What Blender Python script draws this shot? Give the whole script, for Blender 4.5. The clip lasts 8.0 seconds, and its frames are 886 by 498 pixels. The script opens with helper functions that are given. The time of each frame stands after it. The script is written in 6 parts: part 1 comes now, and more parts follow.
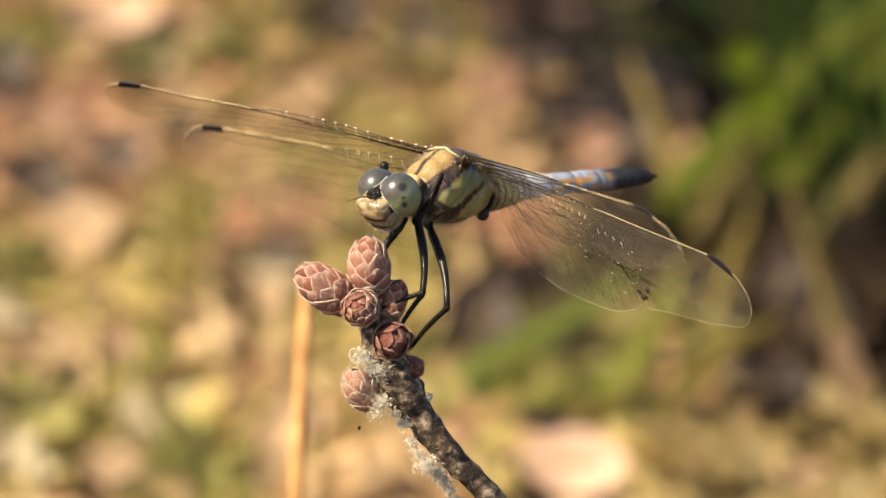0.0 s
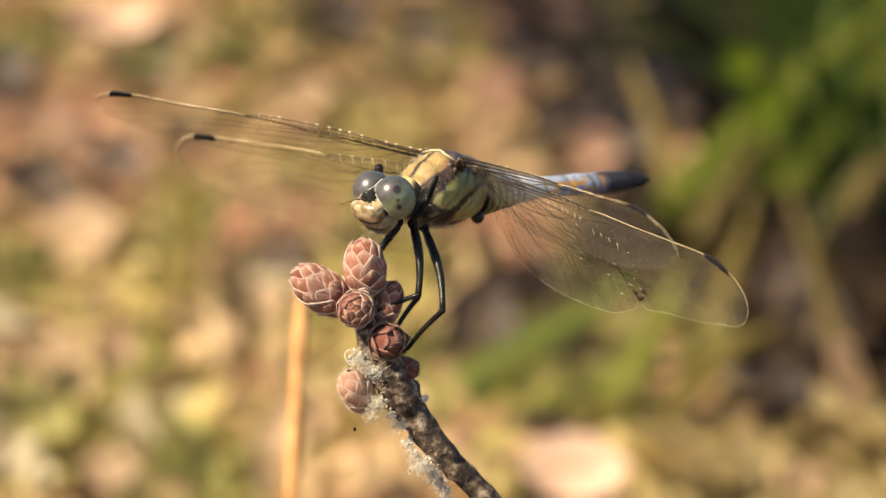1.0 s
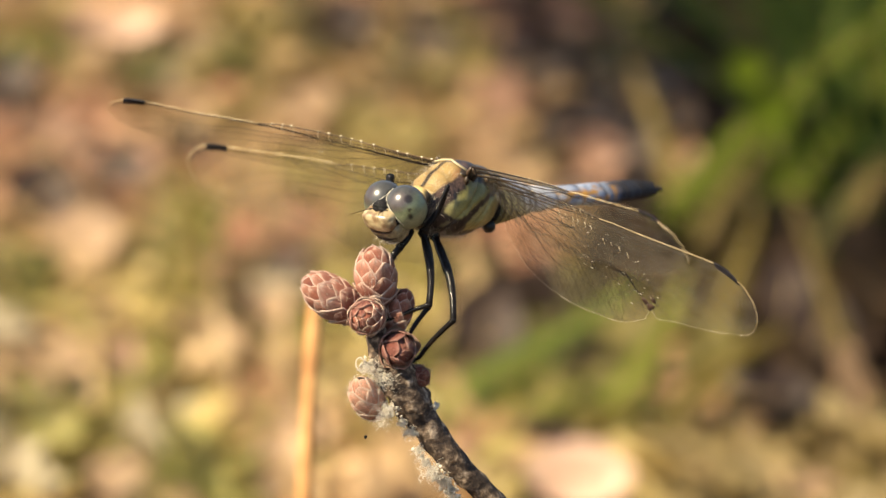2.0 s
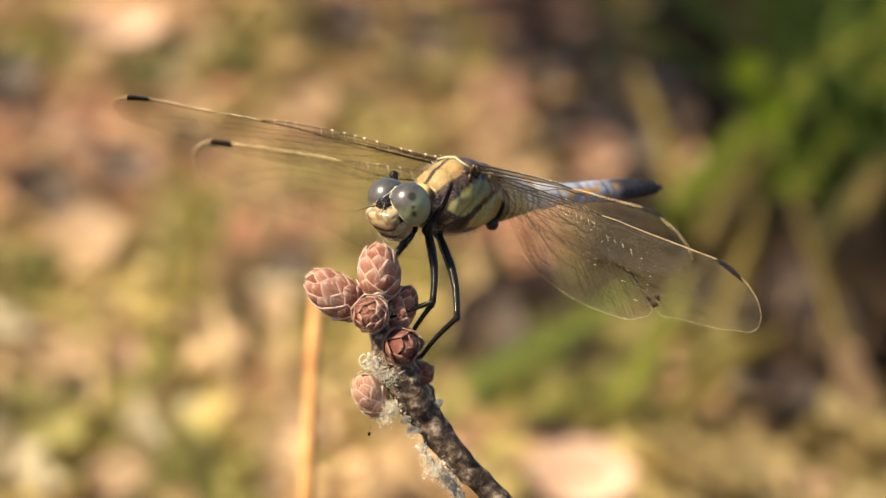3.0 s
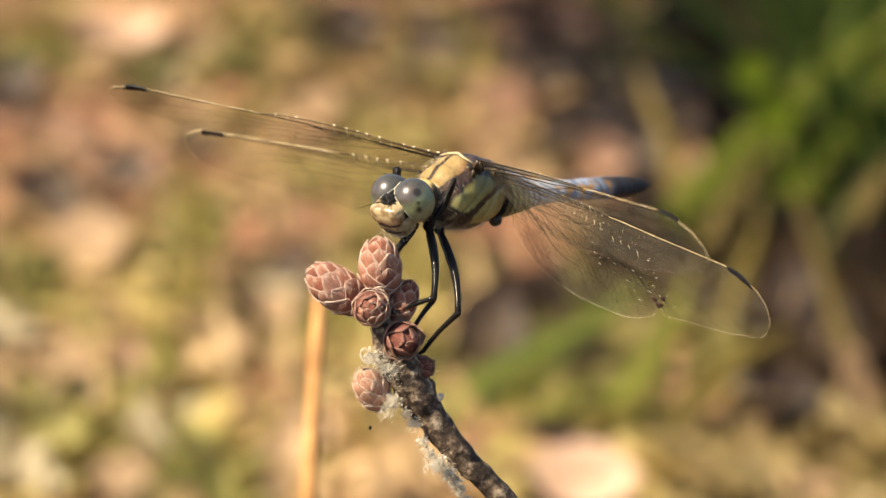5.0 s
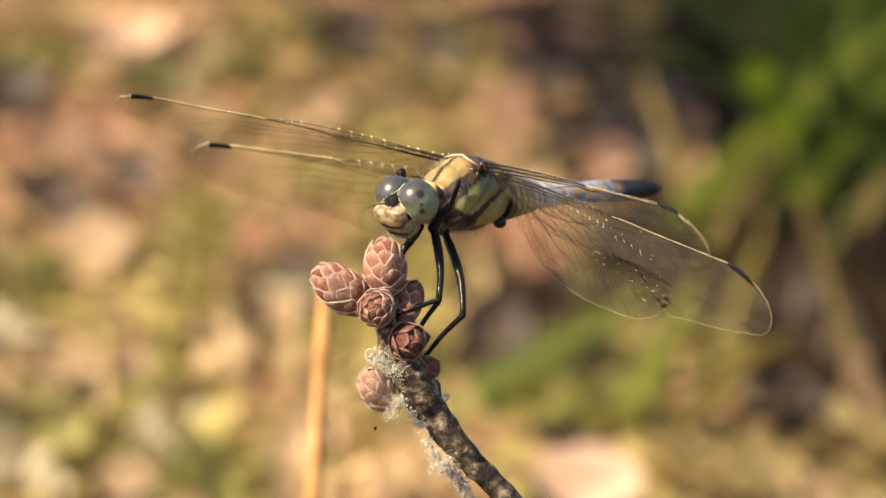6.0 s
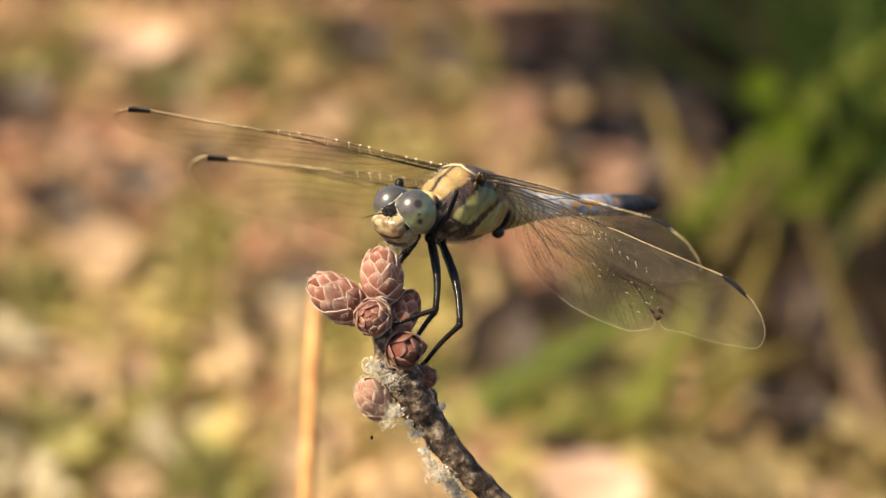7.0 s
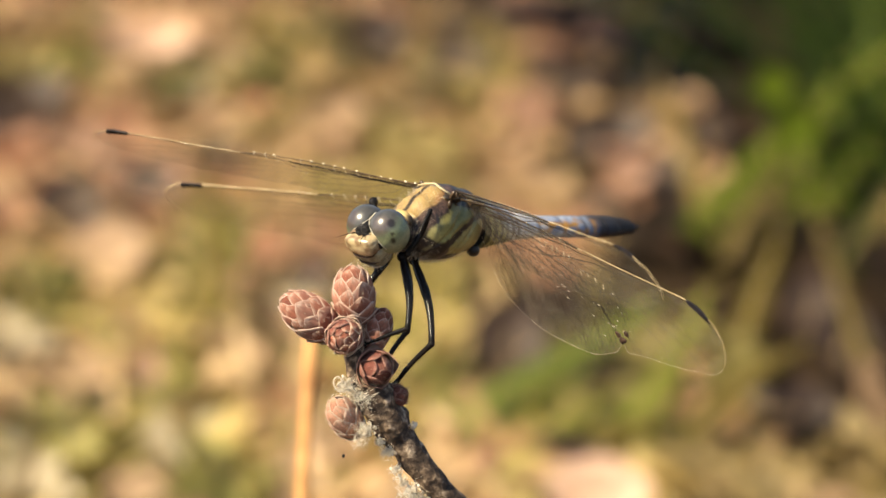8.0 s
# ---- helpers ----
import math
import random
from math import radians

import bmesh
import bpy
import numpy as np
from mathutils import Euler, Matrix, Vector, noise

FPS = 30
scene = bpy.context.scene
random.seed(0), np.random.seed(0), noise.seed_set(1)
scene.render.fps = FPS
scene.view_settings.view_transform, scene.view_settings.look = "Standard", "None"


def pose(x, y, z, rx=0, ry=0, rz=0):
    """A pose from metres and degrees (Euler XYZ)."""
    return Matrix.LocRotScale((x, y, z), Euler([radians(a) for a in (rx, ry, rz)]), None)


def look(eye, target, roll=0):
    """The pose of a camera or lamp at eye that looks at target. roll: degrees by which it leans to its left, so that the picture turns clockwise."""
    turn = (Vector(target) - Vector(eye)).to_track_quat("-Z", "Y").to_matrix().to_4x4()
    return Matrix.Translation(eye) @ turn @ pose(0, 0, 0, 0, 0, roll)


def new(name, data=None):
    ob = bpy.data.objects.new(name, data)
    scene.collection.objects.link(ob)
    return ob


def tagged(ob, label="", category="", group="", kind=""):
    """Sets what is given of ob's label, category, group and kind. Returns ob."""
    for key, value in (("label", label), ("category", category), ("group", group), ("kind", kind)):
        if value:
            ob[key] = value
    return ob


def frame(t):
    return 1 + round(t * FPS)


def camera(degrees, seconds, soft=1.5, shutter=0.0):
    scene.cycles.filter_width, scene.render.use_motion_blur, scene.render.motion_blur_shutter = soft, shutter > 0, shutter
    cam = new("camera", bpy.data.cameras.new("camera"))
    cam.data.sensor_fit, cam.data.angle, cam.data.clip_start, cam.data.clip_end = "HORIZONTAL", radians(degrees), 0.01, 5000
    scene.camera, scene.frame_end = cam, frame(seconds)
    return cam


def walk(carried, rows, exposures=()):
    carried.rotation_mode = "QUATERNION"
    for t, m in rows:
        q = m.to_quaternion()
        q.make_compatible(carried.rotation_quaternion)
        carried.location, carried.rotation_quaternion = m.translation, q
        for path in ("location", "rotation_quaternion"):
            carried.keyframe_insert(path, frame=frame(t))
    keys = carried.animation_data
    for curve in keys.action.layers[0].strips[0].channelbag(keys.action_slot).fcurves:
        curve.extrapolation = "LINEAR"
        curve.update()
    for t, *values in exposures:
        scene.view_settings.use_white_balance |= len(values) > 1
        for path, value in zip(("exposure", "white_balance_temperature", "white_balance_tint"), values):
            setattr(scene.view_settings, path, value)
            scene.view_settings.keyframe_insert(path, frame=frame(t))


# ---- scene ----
# ---- camera: hand-held close-up of a dragonfly on a twig ----
cam = camera(14.0, 8.0)
cam.data.dof.use_dof = True
cam.data.dof.focus_distance = 0.3655
cam.data.dof.aperture_fstop = 28.5
EYE, TILT = 0.27, -12.0
PATH = [
    (0, 0.00000, -0.00000, 0.000, 0.000),
    (0.5, 0.00077, -0.00053, -0.006, 0.066),
    (1, 0.00064, -0.00048, 0.029, 0.094),
    (1.5, 0.00006, -0.00028, 0.051, 0.157),
    (3, -0.00064, -0.00074, 0.060, 0.209),
    (3.5, -0.00092, -0.00109, 0.019, 0.222),
    (4, -0.00085, -0.00154, 0.095, 0.277),
    (4.5, -0.00031, -0.00175, 0.099, 0.283),
    (6, -0.00027, -0.00244, 0.218, 0.387),
    (6.5, 0.00071, -0.00267, 0.232, 0.463),
    (7, 0.00085, -0.00237, 0.343, 0.524),
    (7.5, 0.00284, -0.00139, 0.474, 0.504),
    (8, 0.00642, 0.00034, 0.776, 0.397),
]
walk(cam, [(t, pose(0, 0, EYE, TILT, 0, 0) @ pose(x, 0, up, 0, 0, 0)
            @ pose(0, 0, 0, -TILT, 0, 0) @ pose(0, 0, 0, 90 + TILT + pitch, 0, yaw)) for t, x, up, yaw, pitch in PATH])

# ---- light: low warm sun from the side, clear sky ----
TO_SUN = Vector((-0.61, -0.34, 0.70)).normalized()
sun = new("sun", bpy.data.lights.new("sun", "SUN"))
sun.data.energy, sun.data.angle, sun.data.color = 5.0, radians(0.55), (1.0, 0.85, 0.59)
sun.matrix_world = look((0, 0, 3), Vector((0, 0, 3)) - TO_SUN)
world = bpy.data.worlds.new("sky")
scene.world = world
world.use_nodes = True
wt = world.node_tree
sky = wt.nodes.new("ShaderNodeTexSky")
sky.sky_type, sky.sun_disc = "NISHITA", False
sky.sun_elevation = math.asin(TO_SUN.z)
sky.sun_rotation = math.atan2(TO_SUN.x, TO_SUN.y)
wt.links.new(sky.outputs[0], wt.nodes["Background"].inputs[0])
wt.nodes["Background"].inputs[1].default_value = 0.075
scene.view_settings.exposure = 0.92

MM = 0.001


# ---- materials ----
def node(tree, kind, **sets):
    n = tree.nodes.new(kind)
    for key, value in sets.items():
        if key in n.inputs:
            n.inputs[key].default_value = value
    return n


def ramp(tree, fac, stops):
    r = tree.nodes.new("ShaderNodeValToRGB")
    while len(r.color_ramp.elements) < len(stops):
        r.color_ramp.elements.new(0.5)
    for e, (p, c) in zip(r.color_ramp.elements, stops):
        e.position, e.color = p, (*c, 1)
    tree.links.new(fac, r.inputs[0])
    return r.outputs[0]


def surface(name, stops, grain, rough=0.5, bump=0.0, depth=0.0001, spread="noise", metal=0.0, coat=0.0, attribute="", shine=0.5,
            through_light=0.0, wear=0.0):
    """A material: colours mixed by noise (features of `grain` metres) or by a random number for each piece, a second, larger
    mottling, and fine relief of `depth` metres."""
    m = bpy.data.materials.new(name)
    m.use_nodes = True
    t = m.node_tree
    b = t.nodes["Principled BSDF"]
    co = t.nodes.new("ShaderNodeTexCoord").outputs["Object"]
    fine = node(t, "ShaderNodeTexNoise", Scale=1 / grain, Detail=6.0, Roughness=0.62)
    wide = node(t, "ShaderNodeTexNoise", Scale=0.22 / grain, Detail=3.0)
    for n in (fine, wide):
        t.links.new(co, n.inputs["Vector"])
    if spread == "object":
        pick = t.nodes.new("ShaderNodeObjectInfo").outputs["Random"]
    elif spread == "island":
        pick = t.nodes.new("ShaderNodeNewGeometry").outputs["Random Per Island"]
    else:
        pick = fine.outputs["Fac"]
    if attribute:
        a = t.nodes.new("ShaderNodeAttribute")
        a.attribute_name = attribute
        colour = a.outputs["Color"]
    else:
        colour = ramp(t, pick, stops)
    vary = ramp(t, wide.outputs["Fac"], [(0.25, (0.72, 0.70, 0.68)), (0.75, (1.18, 1.16, 1.12))])
    mul = t.nodes.new("ShaderNodeMixRGB")
    mul.blend_type, mul.inputs[0].default_value = "MULTIPLY", 0.8
    t.links.new(colour, mul.inputs[1]), t.links.new(vary, mul.inputs[2])
    grainy = ramp(t, fine.outputs["Fac"], [(0.3, (0.75, 0.74, 0.72)), (0.7, (1.2, 1.2, 1.2))])
    mul2 = t.nodes.new("ShaderNodeMixRGB")
    mul2.blend_type, mul2.inputs[0].default_value = "MULTIPLY", 0.5 + 0.5 * wear
    t.links.new(mul.outputs[0], mul2.inputs[1]), t.links.new(grainy, mul2.inputs[2])
    t.links.new(mul2.outputs[0], b.inputs["Base Color"])
    b.inputs["Roughness"].default_value, b.inputs["Metallic"].default_value = rough, metal
    b.inputs["Coat Weight"].default_value, b.inputs["Specular IOR Level"].default_value = coat, shine
    b.inputs["Coat Roughness"].default_value, b.inputs["Coat IOR"].default_value = 0.26, 1.68
    if bump:
        bp = node(t, "ShaderNodeBump", Strength=bump, Distance=depth)
        t.links.new(fine.outputs["Fac"], bp.inputs["Height"])
        t.links.new(bp.outputs[0], b.inputs["Normal"])
    if through_light:
        tl = t.nodes.new("ShaderNodeBsdfTranslucent")
        mix = node(t, "ShaderNodeMixShader", Fac=through_light)
        t.links.new(mul2.outputs[0], tl.inputs[0])
        t.links.new(b.outputs[0], mix.inputs[1]), t.links.new(tl.outputs[0], mix.inputs[2])
        t.links.new(mix.outputs[0], t.nodes["Material Output"].inputs[0])
    return m


def membrane_material():
    m = bpy.data.materials.new("wing_membrane")
    m.use_nodes = True
    t = m.node_tree
    b = t.nodes["Principled BSDF"]
    b.inputs["Base Color"].default_value = (0.62, 0.56, 0.46, 1)
    b.inputs["Roughness"].default_value = 0.32
    clear = t.nodes.new("ShaderNodeBsdfTransparent")
    clear.inputs[0].default_value = (0.975, 0.965, 0.935, 1)
    co = t.nodes.new("ShaderNodeTexCoord").outputs["Object"]
    n = node(t, "ShaderNodeTexNoise", Scale=700.0, Detail=4.0)
    t.links.new(co, n.inputs["Vector"])
    veil = t.nodes.new("ShaderNodeMapRange")
    veil.inputs["From Min"].default_value, veil.inputs["From Max"].default_value = 0.3, 0.75
    veil.inputs["To Min"].default_value, veil.inputs["To Max"].default_value = 0.030, 0.100
    t.links.new(n.outputs["Fac"], veil.inputs["Value"])
    mix = t.nodes.new("ShaderNodeMixShader")
    t.links.new(veil.outputs[0], mix.inputs[0])
    t.links.new(clear.outputs[0], mix.inputs[1]), t.links.new(b.outputs[0], mix.inputs[2])
    t.links.new(mix.outputs[0], t.nodes["Material Output"].inputs[0])
    return m


M_BODY = surface("chitin_pattern", [], 0.0002, 0.40, 0.2, 0.00004, attribute="tint", wear=0.25)
M_ABDOMEN = surface("waxy_chitin_pattern", [], 0.0003, 0.62, 0.5, 0.00006, attribute="tint", wear=0.5, shine=0.12)
M_EYE = surface("compound_eye", [], 0.00012, 0.45, 0.05, 0.00001, attribute="tint", coat=1.0, shine=0.1)
M_BLACK = surface("black_chitin", [(0.3, (0.010, 0.009, 0.009)), (0.8, (0.030, 0.026, 0.024))], 0.0003, 0.22, 0.8, 0.00012, shine=0.28)
M_LEG = surface("glossy_black_chitin", [(0.3, (0.008, 0.007, 0.007)), (0.8, (0.022, 0.019, 0.017))], 0.00020, 0.15, 0.7, 0.00006, shine=0.22)
M_MOUTH = surface("brown_mouthparts", [(0.3, (0.045, 0.030, 0.018)), (0.7, (0.16, 0.115, 0.065))], 0.0004, 0.4, 0.5, 0.00005)
M_RIM = surface("pale_eye_rim", [(0.3, (0.55, 0.52, 0.42)), (0.7, (0.75, 0.72, 0.62))], 0.0005, 0.4)
M_BLEMISH = surface("dark_blemish", [(0.3, (0.025, 0.014, 0.010)), (0.7, (0.10, 0.05, 0.03))], 0.0003, 0.6, 0.6, 0.0001)
M_CLYPEUS = surface("olive_face", [(0.3, (0.25, 0.205, 0.115)), (0.7, (0.43, 0.37, 0.225))], 0.0008, 0.32, 0.8, 0.00010, wear=0.8)
M_FOREHEAD = surface("glossy_cream_chitin", [], 0.0004, 0.27, 0.5, 0.00005, attribute="tint", wear=0.3, shine=0.9)
M_LABRUM = surface("brown_lip", [(0.3, (0.21, 0.165, 0.092)), (0.7, (0.40, 0.335, 0.20))], 0.0008, 0.32, 0.8, 0.0001, wear=0.8)
M_HAIR = surface("pale_hair", [(0.3, (0.55, 0.47, 0.34)), (0.7, (0.75, 0.68, 0.55))], 0.001, 0.5)
M_MEMBRANE = membrane_material()
M_VEIN = surface("vein_brown", [(0.3, (0.015, 0.010, 0.006)), (0.7, (0.055, 0.034, 0.018))], 0.002, 0.4, shine=0.2)
M_COSTA = surface("costa_gold", [(0.3, (0.50, 0.37, 0.19)), (0.7, (0.80, 0.66, 0.42))], 0.002, 0.24)
M_VEIN_LIGHT = surface("vein_tan", [(0.3, (0.05, 0.033, 0.018)), (0.7, (0.15, 0.10, 0.055))], 0.002, 0.4, shine=0.3)
M_STIGMA = surface("stigma_blue_black", [(0.3, (0.010, 0.009, 0.012)), (0.7, (0.028, 0.026, 0.034))], 0.001, 0.6, shine=0.15)
M_PALE_VEIN = surface("vein_pale_and_glint", [(0.3, (0.72, 0.60, 0.40)), (0.7, (0.95, 0.86, 0.66))], 0.002, 0.25)
M_BARK = surface("twig_bark", [(0.36, (0.026, 0.017, 0.012)), (0.49, (0.085, 0.055, 0.037)), (0.57, (0.20, 0.145, 0.10)), (0.68, (0.50, 0.40, 0.30))], 0.0011, 0.8, 1.0, 0.0005, wear=1.0)
M_SCALE = surface("cone_scale", [], 0.0003, 0.5, 1.0, 0.00014, attribute="tint", wear=1.0)
M_CORE = surface("cone_core", [(0.3, (0.16, 0.06, 0.035)), (0.7, (0.30, 0.13, 0.08))], 0.0006, 0.8, 0.6, 0.0001)
M_LICHEN = surface("pale_lichen", [(0.3, (0.80, 0.70, 0.54)), (0.7, (0.95, 0.90, 0.80))], 0.0006, 0.8, 0.5, 0.0001, through_light=0.12)
M_SILK = surface("white_silk", [(0.3, (0.80, 0.74, 0.62)), (0.7, (0.97, 0.94, 0.86))], 0.0006, 0.5, through_light=0.15)
M_STRAW = surface("straw", [(0.3, (0.57, 0.265, 0.085)), (0.7, (0.78, 0.42, 0.16))], 0.003, 0.5, 0.4, 0.0002)
# shade by the tuft is put into the soil and this dark leaf tone
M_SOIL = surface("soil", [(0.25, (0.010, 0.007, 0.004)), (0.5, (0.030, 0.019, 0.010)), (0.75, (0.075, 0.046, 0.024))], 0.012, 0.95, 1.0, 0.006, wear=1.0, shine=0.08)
M_SHADE_LITTER = surface("shade_painted_leaf", [(0.0, (0.010, 0.007, 0.004)), (0.6, (0.026, 0.016, 0.010)), (1.0, (0.072, 0.042, 0.026))], 0.006, 0.8, 0.4, 0.0006, spread="island", shine=0.15)
M_LITTER = surface("dead_leaf", [], 0.006, 0.6, 0.4, 0.0006, attribute="tint", through_light=0.2)
M_CREAM = surface("bleached_leaf", [(0.3, (0.70, 0.44, 0.305)), (0.7, (0.82, 0.555, 0.405))], 0.006, 0.6, 0.4, 0.0006, through_light=0.2)
M_PINK = surface("dead_leaf_pinkish", [(0.3, (0.29, 0.155, 0.10)), (0.7, (0.43, 0.245, 0.165))], 0.006, 0.6, 0.4, 0.0006, through_light=0.2)
# dark brown leaf tone that also carries painted shade among the grass
M_DARK_LEAF_SHADE = surface("dark_leaf_and_shade", [(0.3, (0.020, 0.011, 0.007)), (0.7, (0.052, 0.028, 0.018))], 0.006, 0.6, 0.4, 0.0006)
M_GREY = surface("grey_lichen", [(0.3, (0.30, 0.28, 0.17)), (0.7, (0.44, 0.40, 0.26))], 0.004, 0.9, 0.6, 0.001)
M_LEAF = surface("dead_leaf_single", [(0.3, (0.40, 0.25, 0.15)), (0.7, (0.60, 0.41, 0.25))], 0.006, 0.6, 0.4, 0.0006, through_light=0.2)
M_DRY = surface("dry_grass", [(0.0, (0.20, 0.13, 0.06)), (0.5, (0.44, 0.31, 0.14)), (1.0, (0.70, 0.50, 0.26))], 0.004, 0.55, spread="island", through_light=0.25)
M_OLIVE = surface("yellowed_blade", [(0.3, (0.080, 0.066, 0.012)), (0.7, (0.140, 0.112, 0.022))], 0.004, 0.8, through_light=0.25, shine=0.1)
M_REED = surface("tan_olive_blade", [(0.3, (0.075, 0.059, 0.016)), (0.7, (0.115, 0.090, 0.027))], 0.004, 0.8, through_light=0.25, shine=0.1)
M_STEM = surface("dry_olive_stalk", [(0.3, (0.155, 0.118, 0.036)), (0.7, (0.235, 0.182, 0.060))], 0.004, 0.7, through_light=0.2, shine=0.15)
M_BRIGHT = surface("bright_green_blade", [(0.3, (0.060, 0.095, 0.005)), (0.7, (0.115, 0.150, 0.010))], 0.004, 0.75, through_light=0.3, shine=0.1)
# brighter copy of the blade green: sunlight is put into the colour
M_SUNLIT = surface("sunlit_green_blade", [(0.3, (0.130, 0.195, 0.030)), (0.7, (0.215, 0.275, 0.048))], 0.004, 0.7, through_light=0.3, shine=0.15)
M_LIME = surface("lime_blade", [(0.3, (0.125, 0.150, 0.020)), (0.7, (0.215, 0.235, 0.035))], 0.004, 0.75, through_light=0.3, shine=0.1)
# near-black greens: shade inside the tuft is put into the blades' colour
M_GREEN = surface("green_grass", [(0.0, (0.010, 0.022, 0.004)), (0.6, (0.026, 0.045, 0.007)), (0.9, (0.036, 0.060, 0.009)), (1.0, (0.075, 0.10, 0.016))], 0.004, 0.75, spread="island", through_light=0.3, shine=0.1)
M_TURF = surface("green_moss", [(0.0, (0.09, 0.090, 0.020)), (0.5, (0.16, 0.155, 0.035)), (1.0, (0.26, 0.23, 0.060))], 0.004, 0.9, spread="island")
M_MOSS = surface("moss", [(0.0, (0.12, 0.12, 0.02)), (0.5, (0.30, 0.26, 0.055)), (1.0, (0.52, 0.42, 0.15))], 0.004, 0.9, spread="island")


# ---- building helpers ----
class Geo:
    """Vertices, faces and colours of one mesh."""

    def __init__(self):
        self.v, self.f, self.c = [], [], []

    def add(self, verts, faces, colour=None):
        k = len(self.v)
        self.v.extend(verts)
        self.f.extend([tuple(i + k for i in f) for f in faces])
        self.c.extend([colour] * len(verts) if colour is None or isinstance(colour[0], float) else colour)

    def grid(self, fn, nu, nv, wrap=False, colour=None):
        """A sheet fn(u, v), 0..1 both; wrap: closed in v."""
        cols = nv if wrap else nv + 1
        vs = [tuple(fn(i / nu, j / nv)) for i in range(nu + 1) for j in range(cols)]
        fs = []
        for i in range(nu):
            for j in range(nv):
                a, b = i * cols + j, i * cols + (j + 1) % cols
                fs.append((a, b, b + cols, a + cols))
        self.add(vs, fs, [colour(Vector(p)) for p in vs] if callable(colour) else colour)

    def tube(self, pts, rads, n=6, colour=None):
        pts = [Vector(p) for p in pts]
        rads = rads if hasattr(rads, "__len__") else [rads] * len(pts)
        vs, fs, side = [], [], None
        for i, p in enumerate(pts):
            d = (pts[min(i + 1, len(pts) - 1)] - pts[max(i - 1, 0)]).normalized()
            if side is None:
                side = d.orthogonal().normalized()
            side = (side - d * side.dot(d)).normalized()
            up = d.cross(side)
            for j in range(n):
                a = 2 * math.pi * j / n
                vs.append(tuple(p + rads[i] * (math.cos(a) * side + math.sin(a) * up)))
        for i in range(len(pts) - 1):
            for j in range(n):
                a, b = i * n + j, i * n + (j + 1) % n
                fs.append((a, b, b + n, a + n))
        fs.append(tuple(range(n))[::-1]), fs.append(tuple(range(len(vs) - n, len(vs))))
        self.add(vs, fs, colour)

    def ball(self, centre, radii, turn=None, nu=14, nv=20, colour=None, shape=None):
        """An ellipsoid; shape(direction) scales its radius."""
        turn = turn or Matrix.Identity(3)
        def at(u, v):
            th, ph = math.pi * (0.002 + 0.996 * u), 2 * math.pi * v
            d = Vector((math.sin(th) * math.cos(ph), math.sin(th) * math.sin(ph), math.cos(th)))
            k = shape(d) if shape else 1.0
            return Vector(centre) + turn @ Vector((d.x * radii[0] * k, d.y * radii[1] * k, d.z * radii[2] * k))
        self.grid(at, nu, nv, True, colour)

    def mesh(self, name, material, smooth=True):
        me = bpy.data.meshes.new(name)
        me.from_pydata(self.v, [], self.f)
        if any(c is not None for c in self.c):
            layer = me.color_attributes.new("tint", "FLOAT_COLOR", "POINT")
            flat = np.ones((len(self.v), 4), dtype=np.float32)
            flat[:, :3] = [c if c is not None else (0.5, 0.5, 0.5) for c in self.c]
            layer.data.foreach_set("color", flat.ravel())
        me.materials.append(material)
        me.polygons.foreach_set("use_smooth", [smooth] * len(me.polygons))
        me.update()
        return me


def part(name, geo, material, parent=None, label="", smooth=True):
    ob = new(name, geo.mesh(name, material, smooth))
    ob.parent = parent
    return tagged(ob, label) if label else ob


def curve(stops, x):
    """Smooth value between (x, y) stops."""
    for (x0, y0), (x1, y1) in zip(stops, stops[1:]):
        if x <= x1:
            k = max(0.0, min(1.0, (x - x0) / (x1 - x0)))
            return y0 + (y1 - y0) * k * k * (3 - 2 * k)
    return stops[-1][1]


def line(stops, x):
    for (x0, y0), (x1, y1) in zip(stops, stops[1:]):
        if x <= x1:
            return y0 + (y1 - y0) * max(0.0, min(1.0, (x - x0) / (x1 - x0)))
    return stops[-1][1]


def smooth(stops, x):
    """A rounded line through (x, y) stops."""
    k = max(i for i in range(len(stops) - 1) if stops[i][0] <= x or i == 0)
    (x0, y0), (x1, y1) = stops[k], stops[k + 1]
    def slope(i):
        a, b = stops[max(i - 1, 0)], stops[min(i + 1, len(stops) - 1)]
        return (b[1] - a[1]) / (b[0] - a[0])
    h = x1 - x0
    t = max(0.0, min(1.0, (x - x0) / h))
    return ((2 * t ** 3 - 3 * t * t + 1) * y0 + (t ** 3 - 2 * t * t + t) * h * slope(k) + (3 * t * t - 2 * t ** 3) * y1 + (t ** 3 - t * t) * h * slope(k + 1))


def step(a, b, x):
    k = max(0.0, min(1.0, (x - a) / (b - a)))
    return k * k * (3 - 2 * k)


def mixc(a, b, k):
    return tuple(p + (q - p) * k for p, q in zip(a, b))


def spline(pts, n):
    """Points of a smooth line through pts, n to each stretch."""
    p = [Vector(q) for q in pts]
    p = [2 * p[0] - p[1]] + p + [2 * p[-1] - p[-2]]
    out = []
    for i in range(1, len(p) - 2):
        for k in range(n):
            t = k / n
            out.append(0.5 * ((2 * p[i]) + (p[i + 1] - p[i - 1]) * t + (2 * p[i - 1] - 5 * p[i] + 4 * p[i + 1] - p[i + 2]) * t * t
                              + (3 * p[i] - p[i - 1] - 3 * p[i + 1] + p[i + 2]) * t ** 3))
    return out + [p[-2]]


# ---- ground ----
def ground_height(x, y):
    p = Vector((x, y, 0))
    return 0.010 * noise.noise(p * 6) + 0.004 * noise.noise(p * 25)


